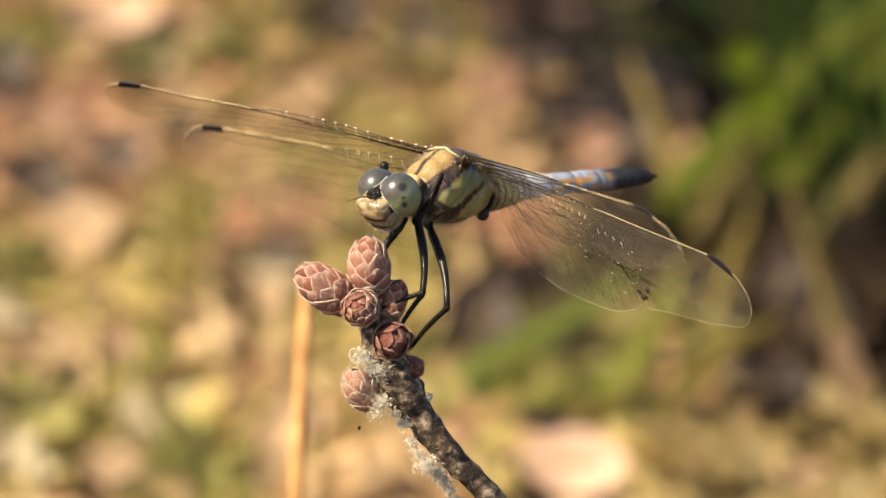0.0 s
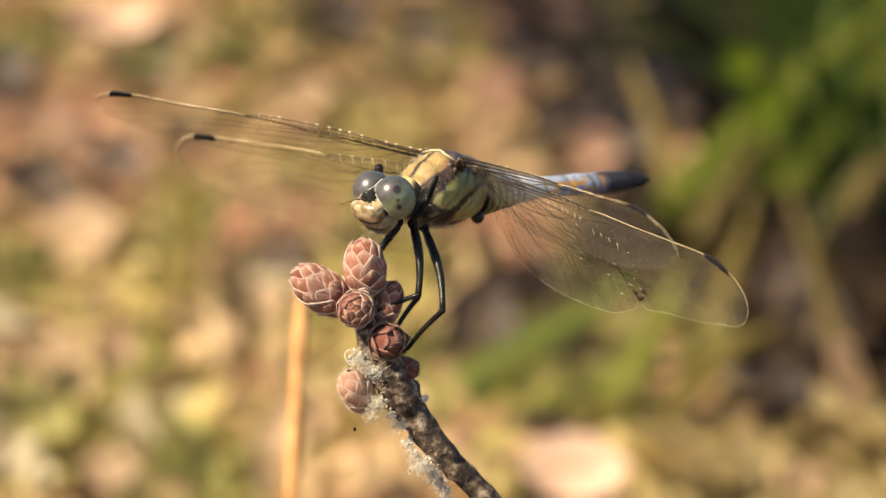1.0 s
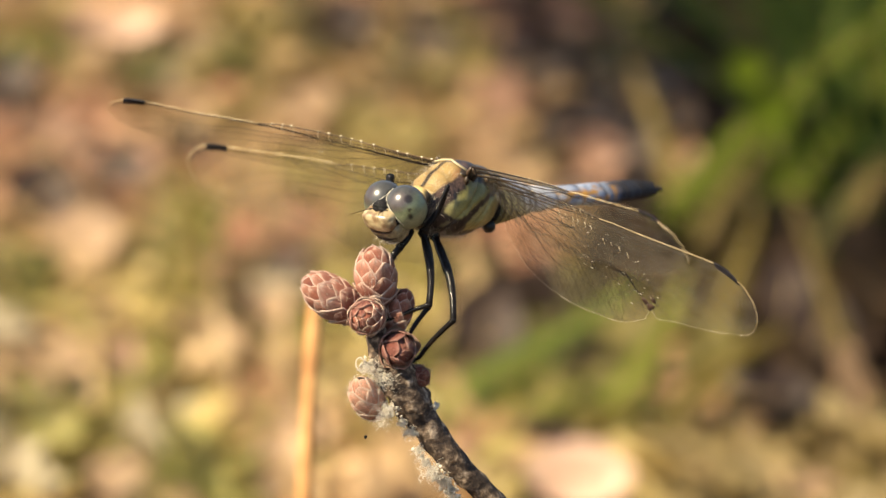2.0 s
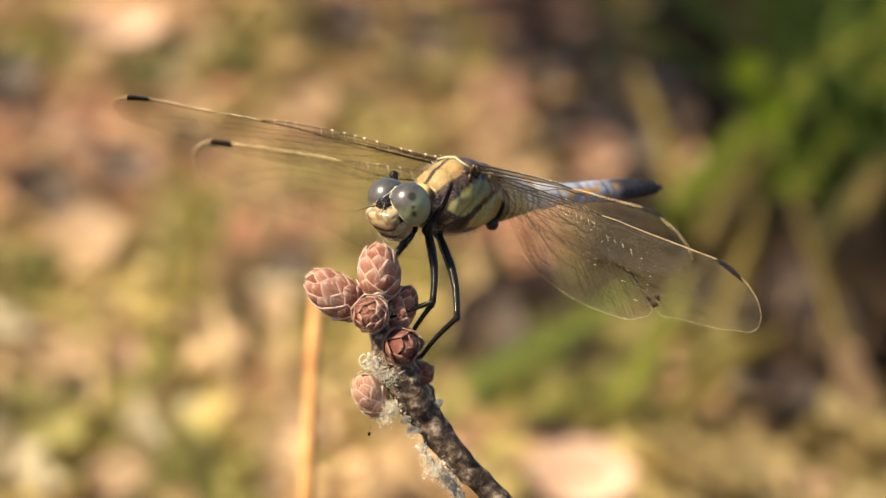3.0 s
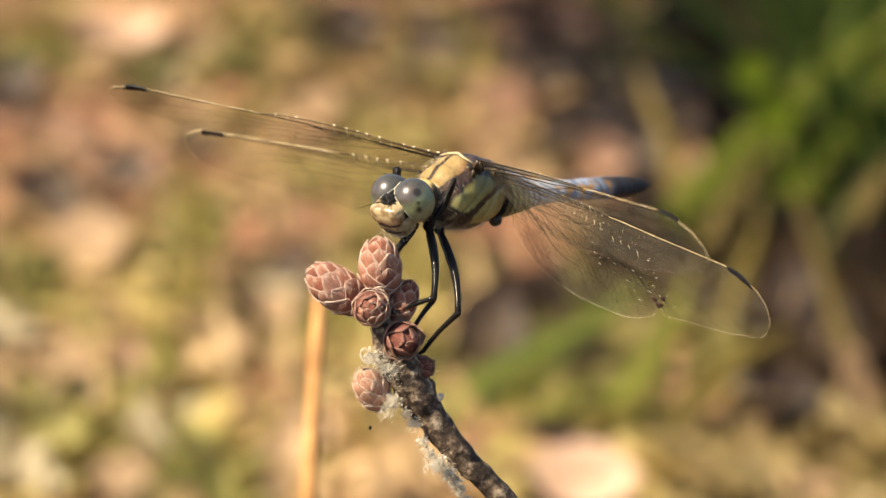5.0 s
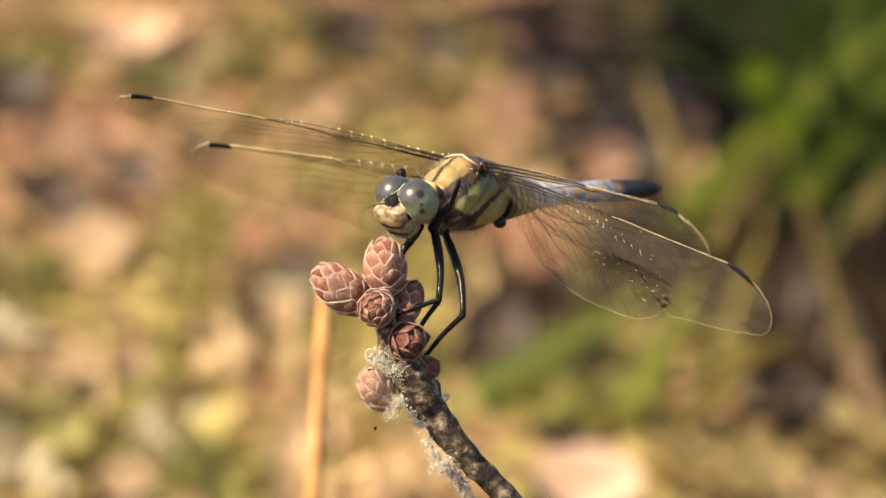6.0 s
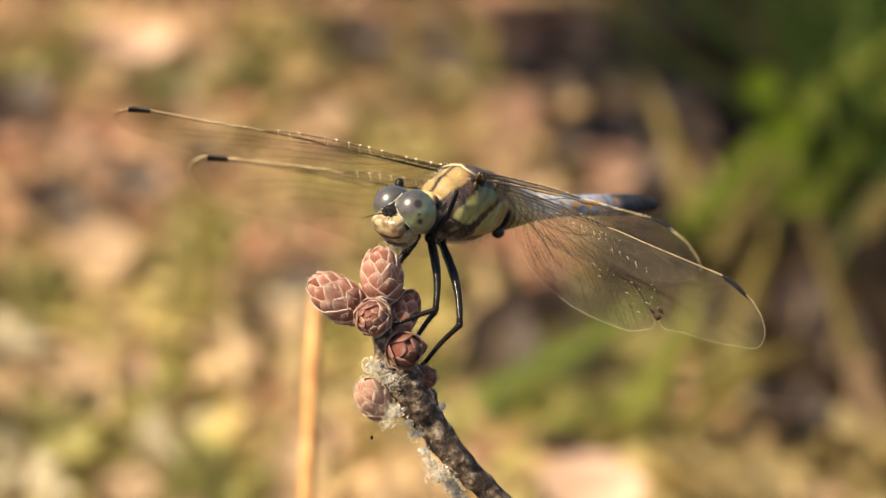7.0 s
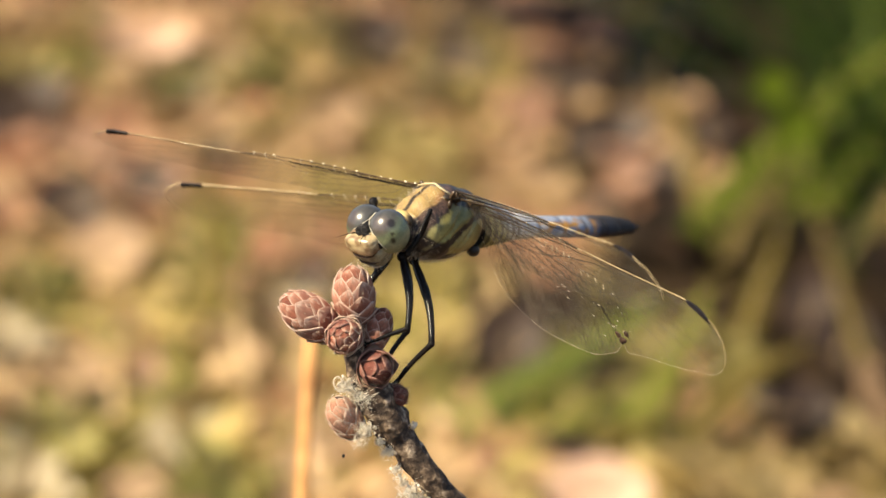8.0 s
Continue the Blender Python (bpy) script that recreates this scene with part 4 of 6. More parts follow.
def build_cone(centre, axis, length, radius, count, size, label, seed, scale=None):
    """A small closed cone: spiral of overlapping scales on a core. Millimetres; its axis points to its tip."""
    rnd = random.Random(seed)
    q = Vector(axis).normalized().to_track_quat("Z", "X").to_matrix()
    g = Geo()
    g.ball((0, 0, 0), (radius * 0.86 * MM, radius * 0.86 * MM, length * 0.47 * MM), None, 12, 16)
    cone = part("cone", g, M_CORE, twig, label)
    cone.matrix_basis = Matrix.Translation(Vector(centre) * MM) @ q.to_4x4()
    for k in range(count):
        t = (k + 0.5) / count
        th = math.acos(max(-1, min(1, -0.97 + 1.955 * t)))
        a = 2.39996 * k + rnd.uniform(-0.10, 0.10)
        r, z = radius * math.sin(th), length * 0.5 * math.cos(th)
        out = Vector((math.cos(a), math.sin(a), 0))
        nrm = (out * math.sin(th) / radius + Vector((0, 0, math.cos(th) / (length * 0.5)))).normalized()
        along = (Vector((0, 0, 1)) - nrm * nrm.z)
        along = along.normalized() if along.length > 0.05 else out.orthogonal().normalized()
        along = (along + nrm * 0.09).normalized()
        nrm = (nrm - along * nrm.dot(along)).normalized()
        across = nrm.cross(along)
        s = size * rnd.uniform(0.90, 1.12) * (1 - 0.40 * step(0.62, 1.0, t))
        rot = Matrix((across, nrm, along)).transposed().to_4x4()
        ob = new("scale", rnd.choice(scale or RUST))
        ob.parent = cone
        ob.matrix_basis = Matrix.Translation((out * r + Vector((0, 0, z))) * 0.97 * MM) @ rot @ Matrix.Diagonal((s * MM, s * MM, s * MM * 1.02, 1))
    fuzz(cone, length, radius, 500 if scale == PALE else 200, seed)


def fuzz(cone, length, radius, count, seed):
    """Frayed pale fibres standing out from a cone's scales."""
    rnd = random.Random(seed)
    g = Geo()
    for _ in range(count):
        d = Vector((rnd.gauss(0, 1), rnd.gauss(0, 1), rnd.gauss(0, 1))).normalized()
        p = Vector((d.x * radius, d.y * radius, d.z * length * 0.5)) * 1.05
        e = (d + Vector((rnd.gauss(0, 0.6), rnd.gauss(0, 0.6), rnd.gauss(0.5, 0.6)))).normalized()
        k = rnd.uniform(0.12, 0.4)
        g.tube([p * MM, (p + e * k * 0.6) * MM, (p + e * k + d * 0.03) * MM], [0.014 * MM, 0.012 * MM, 0.004 * MM], 3)
    tagged(part("fringe", g, M_HAIR, cone), kind="stuff")


def build_lichen():
    rnd = random.Random(12)
    spots = [((-8.4, 354.9, 183.3), 1.1, 40), ((-7.0, 355.0, 182.2), 1.3, 40), ((-6.4, 354.6, 178.7), 1.2, 50), ((-4.1, 355.2, 176.3), 0.9, 30), ((-1.6, 355.0, 172.0), 1.2, 46),
             ((-0.6, 355.4, 171.0), 1.1, 40), ((-1.6, 356.0, 178.9), 0.4, 12), ((-5.6, 354.9, 181.2), 0.9, 26), ((0.0, 355.5, 170.0), 0.9, 40), ((1.3, 355.7, 168.0), 0.8, 34), ((-3.3, 355.2, 174.4), 0.7, 26),
             ((-2.6, 354.9, 173.2), 0.6, 24), ((0.5, 355.5, 169.1), 0.7, 26), ((-5.0, 354.7, 177.5), 0.6, 22), ((2.0, 356.0, 166.8), 0.6, 20)]
    for centre, spread, count in spots:
        g = Geo()
        for _ in range(count * 4):
            p = Vector(centre) + Vector((rnd.gauss(0, spread * 0.36), rnd.gauss(0, spread * 0.25), rnd.gauss(0, spread * 0.34)))
            d = Vector((rnd.gauss(-0.2, 1), rnd.gauss(-0.2, 0.8), rnd.gauss(-0.1, 1))).normalized()
            seg = rnd.uniform(0.05, 0.14) * spread
            pts = [p * MM]
            for _ in range(7):
                d = (d + 0.75 * Vector((rnd.gauss(0, 1), rnd.gauss(0, 1), rnd.gauss(0, 1)))).normalized()
                p = p + d * seg
                pts.append(p * MM)
            w = rnd.choice([0.007, 0.010, 0.014, 0.022]) * MM
            g.tube(pts, [w] * 7 + [w * 0.4], 4)
        for _ in range(count * 2):
            p = Vector(centre) + Vector((rnd.gauss(0.2, spread * 0.30), rnd.gauss(0.25, spread * 0.2), rnd.gauss(0, spread * 0.33)))
            r = rnd.uniform(0.06, 0.26)
            turn = Euler((rnd.uniform(0, 6), rnd.uniform(0, 6), rnd.uniform(0, 6))).to_matrix()
            g.ball(p * MM, (r * MM, r * MM * 0.8, r * MM * 0.22), turn, 5, 8, None, lambda d: 1 + 0.7 * noise.noise(d * 2.5 + p))
        part("lichen", g, M_LICHEN, twig, "frayed cream lichen tuft")


def build_silk():
    g = Geo()
    ring = [mmv_twig(-9.2 + 0.55 * math.cos(a) + 0.1 * a, 354.6 - 0.05 * a, 183.6 + 0.75 * math.sin(a)) for a in [k * 0.42 for k in range(15)]]
    g.tube(ring, 0.07 * MM, 6)
    part("silk_curl", g, M_LICHEN, twig, "curled cream silk thread")
    g = Geo()
    g.tube([mmv_twig(-8.2, 355.0, 178.0), mmv_twig(-8.4, 354.8, 176.8), mmv_twig(-8.5, 354.8, 176.1)], 0.008 * MM, 4)
    g.ball(mmv_twig(-8.5, 354.8, 176.0), (0.16 * MM, 0.12 * MM, 0.2 * MM), None, 8, 10, None, lambda d: 1 + 0.5 * noise.noise(d * 2))
    part("debris", g, M_BLACK, twig, "dark speck hanging on a silk thread")
    rnd = random.Random(31)
    for centre, spread, count in (((-7.9, 354.3, 182.9), 1.0, 34), ((-6.3, 353.9, 182.0), 0.9, 26), ((-6.3, 353.7, 178.9), 0.8, 26), ((-6.9, 354.0, 177.4), 0.7, 20), ((-2.0, 354.4, 171.9), 1.1, 30), ((-2.9, 354.6, 173.6), 0.6, 14), ((-4.0, 354.9, 176.0), 0.6, 14)):
        g = Geo()
        for _ in range(count * 3):
            c = Vector(centre) + Vector((rnd.gauss(0, 0.5), rnd.gauss(0, 0.2), rnd.gauss(0, 0.45))) * spread
            turn = Euler((rnd.uniform(-1, 1) + 1.57, rnd.uniform(-0.6, 0.6), rnd.uniform(0, 6))).to_matrix()
            r, arc, sx = rnd.uniform(0.25, 1.1) * spread, rnd.uniform(0.5, 2.0), rnd.uniform(0.4, 1.0)
            pts = [(c + turn @ Vector((r * (math.cos(arc * i / 10) - 0.8), r * sx * math.sin(arc * i / 10), 0.25 * r * i / 10))) * MM for i in range(11)]
            w = rnd.choice([0.008, 0.012, 0.019]) * MM
            g.tube(pts, [w] * 10 + [w * 0.4], 4)
        tagged(part("silk", g, M_SILK, twig, "white tangle of silk threads"), kind="stuff")


def mmv_twig(*p):
    return Vector(p) * MM


build_stem()
build_silk()
build_cone((-11.9, 358.0, 189.75), (-0.72, -0.22, 0.55), 7.4, 2.2, 38, 2.85, "plump reddish-brown cone leaning outwards", 1)
build_cone((-7.5, 358.4, 191.75), (-0.05, -0.22, 1.0), 6.8, 2.2, 36, 2.85, "tallest reddish-brown cone at the twig's tip", 2)
build_cone((-8.3, 355.2, 188.4), (-0.16, -1.0, 0.14), 4.4, 1.85, 32, 2.2, "small round cone facing outwards", 3, RUST[:2] + WINE[1:])
build_cone((-5.2, 359.0, 188.0), (0.30, 0.1, 0.8), 5.2, 1.5, 30, 1.7, "dark cone behind the others", 4)
build_cone((-5.2, 355.3, 185.1), (0.22, -0.95, 0.10), 4.0, 1.75, 14, 2.9, "small wine-brown cone on the twig's side", 5, WINE)
build_cone((-3.4, 357.0, 181.7), (0.75, -0.35, 0.25), 3.2, 1.3, 22, 1.35, "tiny dark red-brown cone bud", 6, WINE)
build_cone((-8.3, 355.6, 179.8), (-0.40, -0.45, 0.75), 5.6, 1.75, 26, 2.3, "pale weathered cone with frayed scales", 7, PALE)
build_lichen()

# ---- dragonfly; millimetres in its own space: x ahead, y to its left, z up ----
BODY_AT, BODY_TURN = Vector((0.000646, 0.368136, 0.198295)), (-6, -9, 234)
dragonfly = tagged(new("dragonfly"), "olive and blue-grey skimmer dragonfly perched on the twig, clear wings spread", "dragonfly")
dragonfly.matrix_basis = pose(*BODY_AT, *BODY_TURN)


def mmv(*p):
    return Vector(p) * MM


TAN, OLIVE, LIME = (0.40, 0.275, 0.108), (0.225, 0.205, 0.066), (0.37, 0.345, 0.118)


# pale fields on the side of the thorax, as seen from the side (x ahead, z up), between the dark bands
FRONT_FIELD = [(1.6, 2.45), (3.2, 1.25), (4.9, 0.05), (5.05, -0.6), (4.0, -1.3), (2.9, -1.15), (0.9, 0.40), (-1.9, 1.65), (-0.6, 2.25)]
REAR_FIELD = [(-3.1, 0.95), (-0.1, -0.15), (1.7, -1.85), (1.3, -2.45), (-2.2, -2.35), (-4.3, -1.3), (-4.5, 0.4)]
LOW_SPOT = [(4.9, -1.7), (4.3, -1.75), (4.5, -2.5), (5.0, -2.3)]


def field(poly, x, z, soft=0.14, grow=0.0):
    """1 inside a polygon, 0 outside, with a soft edge."""
    within, near = False, 9.0
    for (ax, az), (bx, bz) in zip(poly, poly[1:] + poly[:1]):
        if (az > z) != (bz > z) and x < (bx - ax) * (z - az) / (bz - az) + ax:
            within = not within
        k = max(0.0, min(1.0, ((x - ax) * (bx - ax) + (z - az) * (bz - az)) / ((bx - ax) ** 2 + (bz - az) ** 2)))
        near = min(near, math.hypot(x - ax - k * (bx - ax), z - az - k * (bz - az)))
    return step(-soft, soft, (near if within else -near) + grow)


def thorax_tint(p):
    x, y, z = p / MM
    q = Vector((x, y, z))
    n = 0.35 * noise.noise(q * 0.9) + 0.12 * noise.noise(q * 3)
    fine = noise.noise(q * 6)
    wx, wz = x + 0.20 * noise.noise(q * 1.7) + 0.10 * fine, z + 0.20 * noise.noise(q * 1.7 + Vector((7, 1, 3))) + 0.10 * noise.noise(q * 6 + Vector((1, 5, 2)))
    dark = mixc((0.018, 0.013, 0.013), (0.055, 0.037, 0.032), step(-0.3, 0.4, n + 0.2 * fine))
    c = mixc(dark, (0.19, 0.12, 0.095), step(2.2, 3.2, wx + 0.55 * wz) * step(-0.4, 0.9, wz) * step(-0.25, 0.3, n + 0.3 * fine) * 0.8)     # worn shoulder
    pale = mixc(LIME, OLIVE, step(-1.2, 2.0, wz))
    pale = mixc(pale, (0.48, 0.45, 0.21), step(3.2, 4.6, wx) * 0.7)
    pale = mixc(pale, (0.12, 0.095, 0.04), step(0.25, 0.5, noise.noise(q * 2.2)) * 0.25)
    c = mixc(c, pale, field(FRONT_FIELD, wx, wz, 0.14, 0.10))
    c = mixc(c, mixc((0.37, 0.32, 0.115), (0.30, 0.22, 0.08), step(-2.0, -3.8, wx)), field(REAR_FIELD, wx, wz, 0.14, 0.22))
    c = mixc(c, (0.30, 0.27, 0.15), field(LOW_SPOT, wx, wz) * 0.8)
    c = mixc(c, (0.13, 0.092, 0.056), step(-2.5, -3.2, wz) * step(-4.5, -3.0, x) * 0.75)
    edge = x + 1.25 * z + 0.35 * n                          # front of the back plates
    lim = line([(2.2, 1.95), (4.5, 1.70), (5.5, 1.35), (6.6, 0.9)], x)
    back = step(6.2, 6.6, edge) * step(0.15, -0.15, y - lim + 0.4 * n) * step(-0.15, 0.15, y + lim + 0.8) * step(1.5, 2.0, x)
    plate = mixc(TAN, (0.38, 0.25, 0.09), step(0.0, 0.45, n + 0.2 * fine) * 0.2)
    c = mixc(c, plate, back)
    c = mixc(c, (0.30, 0.13, 0.06), back * step(0.9, 1.5, y - 0.2 * (x - 2.2) + n) * 0.6)
    return mixc(c, (0.035, 0.022, 0.012), back * step(0.26, 0.14, abs(y + 0.45) + 0.06 * n - 0.02 * (x - 3)))


THORAX_HALF_HEIGHT = [(-6.2, 1.6), (-5, 2.7), (-3, 3.7), (0, 4.3), (2.2, 4.25), (4.2, 3.5), (5.8, 2.3), (6.6, 1.3)]
THORAX_HALF_WIDTH = [(-6.2, 1.5), (-5, 2.2), (-3, 2.9), (0, 3.4), (2.2, 3.4), (4.2, 3.0), (5.8, 2.1), (6.6, 1.2)]
THORAX_CENTRE = [(-6.2, 0.5), (-3, 0.0), (0, -0.15), (3, -0.35), (5, -0.8), (6.6, -1.2)]


def thorax_point(u, v):
    x = -6.2 + 12.8 * u
    a = 2 * math.pi * v
    ca, sa = math.cos(a), math.sin(a)
    k = (abs(ca) ** 2.4 + abs(sa) ** 2.4) ** (-1 / 2.4)
    hz, hy, cz = curve(THORAX_HALF_HEIGHT, x), curve(THORAX_HALF_WIDTH, x), line(THORAX_CENTRE, x)
    y, z = hy * ca * k, cz + hz * sa * k * (1 - 0.19 * step(0.0, -0.6, sa))
    y *= 1 - 0.22 * step(0.5, 4.0, z)
    groove = -0.06 * (field(FRONT_FIELD, x, z, 0.4) + field(REAR_FIELD, x, z, 0.4)) + 0.10 * math.exp(-((x + 0.92 * z + 1.3) / 0.3) ** 2) + 0.12 * math.exp(-((x + 0.92 * z - 2.3) / 0.3) ** 2)
    y *= 1 - groove * abs(ca) * 0.6
    lump = 1 + 0.02 * noise.noise(Vector((x, y, z)) * 0.8)
    return mmv(x, y * lump, z * lump)


def build_thorax():
    g = Geo()
    g.grid(thorax_point, 190, 170, True, thorax_tint)
    for u in (0, 1):
        ring = [thorax_point(u, j / 24) for j in range(24)]
        g.add([tuple(p) for p in ring], [tuple(range(24))], (0.05, 0.04, 0.03))
    thorax = part("thorax", g, M_BODY, dragonfly, "tan and olive thorax with dark slanting stripes")
    for x in (1.2, -2.6):
        for s in (-1, 1):
            g = Geo()
            g.ball(mmv(x, 1.9 * s, 3.1 if x > 0 else 2.6), (1.5 * MM, 0.75 * MM, 0.5 * MM), None, 14, 18, lambda p: mixc((0.03, 0.022, 0.016), (0.30, 0.22, 0.10), step(0.2, 0.6, noise.noise(p * 1300) + 0.3)))
            part("wing_base", g, M_BODY, thorax)
            rnd = random.Random(int(x * 10) + s)
            for _ in range(7):                     # hinge plates round the wing's root
                g = Geo()
                c = mmv(x + rnd.uniform(-1.6, 1.6), s * rnd.uniform(1.6, 2.9), (3.2 if x > 0 else 2.5) + rnd.uniform(-0.7, 0.45))
                tone = rnd.choice([(0.035, 0.024, 0.017), (0.06, 0.04, 0.025), (0.13, 0.095, 0.05), (0.08, 0.05, 0.03)])
                turn = Euler((rnd.uniform(0, 3), rnd.uniform(0, 3), rnd.uniform(0, 3))).to_matrix()
                g.ball(c, (rnd.uniform(0.4, 0.9) * MM, rnd.uniform(0.2, 0.4) * MM, rnd.uniform(0.15, 0.3) * MM), turn, 8, 12, tone, lambda d: 1 + 0.4 * noise.noise(d * 2 + c * 900))
                part("hinge_plate", g, M_BODY, thorax)
    g = Geo()
    g.tube([mmv(1.9, -2.1, 3.55), mmv(2.3, -0.9, 4.0), mmv(1.9, 0, 4.2), mmv(2.3, 0.9, 4.0), mmv(1.9, 2.1, 3.55)], 0.13 * MM, 6, (0.60, 0.50, 0.30))
    part("back_ridge", g, M_BODY, thorax, "cream ridge across the back")
    g = Geo()
    g.ball(mmv(-5.1, 1.3, -2.6), (0.8 * MM, 0.7 * MM, 0.7 * MM), None, 8, 12, (0.02, 0.016, 0.013))
    part("belly_lobe", g, M_BODY, thorax)
    g = Geo()                                        # collar
    g.ball(mmv(6.7, 0, 0.4), (0.7 * MM, 1.5 * MM, 1.0 * MM), None, 10, 18, lambda p: mixc((0.55, 0.42, 0.17), (0.04, 0.03, 0.02), step(0.8, 1.3, abs(p.y / MM + 0.2))))
    part("collar", g, M_BODY, thorax, "yellow collar behind the head")
    g = Geo()
    g.tube([mmv(5.9, 0, -1.2), mmv(7.4, 0, -1.3), mmv(9.0, 0, -1.4)], [1.5 * MM, 1.1 * MM, 0.9 * MM], 12)
    part("neck", g, M_BLACK, thorax)
    g = Geo()
    rnd = random.Random(3)
    for _ in range(9000):
        u, v = rnd.random() ** 0.8, rnd.random()
        p = thorax_point(u, v)
        q, r = thorax_point(min(u + 0.01, 1), v), thorax_point(u, v + 0.01)
        n = (r - p).cross(q - p).normalized()
        if n.dot(p - mmv(p.x / MM, 0, -0.3)) < 0:
            n = -n
        bare = max(field(FRONT_FIELD, p.x / MM, p.z / MM), field(REAR_FIELD, p.x / MM, p.z / MM))
        flank = abs(n.y) > 0.6
        if n.z > 0.45 and p.x > 1.8 * MM and rnd.random() < 0.6:
            continue
        if p.x < -3.5 * MM or rnd.random() < bare * 0.93 or (flank and rnd.random() < 0.9) or (p.x < 1.6 * MM and p.z > 0.5 * MM) or (p.x < 3 * MM and p.z > 0 and rnd.random() < 0.7):
            continue
        d = (n + 0.5 * Vector((rnd.gauss(0, 1), rnd.gauss(0, 1), rnd.gauss(0, 1)))).normalized()
        ln = rnd.uniform(0.3, 1.05) * (0.4 if flank else 0.6 if p.z < 0 else 1.0) * MM
        g.tube([p, p + d * ln * 0.6, p + d * ln + mmv(0, 0, -0.05)], [0.010 * MM, 0.008 * MM, 0.003 * MM], 3)
    tagged(part("hair", g, M_HAIR, thorax), kind="stuff")


def eye_tint(side):
    def tint(p):
        d = (p / MM - Vector((-0.6, side * 1.5, 0.3)))
        d = Vector((d.x / 2.15, d.y * side / 2.15, d.z / 2.35))
        c = mixc((0.190, 0.235, 0.130), (0.066, 0.066, 0.062), step(-0.05, 0.65, d.z + 0.15 * d.x - 0.30 * d.y + 0.06 * noise.noise(d * 3)))
        c = mixc(c, (0.31, 0.335, 0.20), step(0.40, -0.35, d.z) * 0.85)
        c = mixc(c, (0.03, 0.024, 0.016), step(0.24, 0.08, math.hypot((d - Vector((0.60, 0.79, 0.05))).length, 1.2 * (d.x - 0.60))) * 0.9)
        c = mixc(c, (0.078, 0.058, 0.053), step(0.62, 0.25, (d - Vector((0.55, 0.25, 0.80)).normalized()).length) * 0.8)
        for q, r in (((0.22, 0.66, 0.72), 0.21), ((0.50, 0.78, 0.33), 0.10)):
            c = mixc(c, (0.018, 0.012, 0.010), step(r * 1.2, r * 0.7, (d - Vector(q).normalized()).length) * 0.85)
        return mixc(c, (0.05, 0.05, 0.045), step(-0.45, -0.6, d.x))
    return tint


def on_eye(side, x, y, z):
    """The place on an eye's skin nearest to a point beside it."""
    d = Vector(((x + 0.6) / 2.15, (y - 1.5) / 2.15, (z - 0.3) / 2.35)).normalized()
    return mmv(-0.6 + 2.16 * d.x, side * (1.5 + 2.16 * d.y), 0.3 + 2.36 * d.z)


def boxy(d):
    """Radius of a rounded block in the direction d."""
    return (abs(d.x) ** 3.6 + abs(d.y) ** 3.6 + abs(d.z) ** 3.6) ** (-1 / 3.6)


NECK_AT = (8.3, -0.2, -0.9)


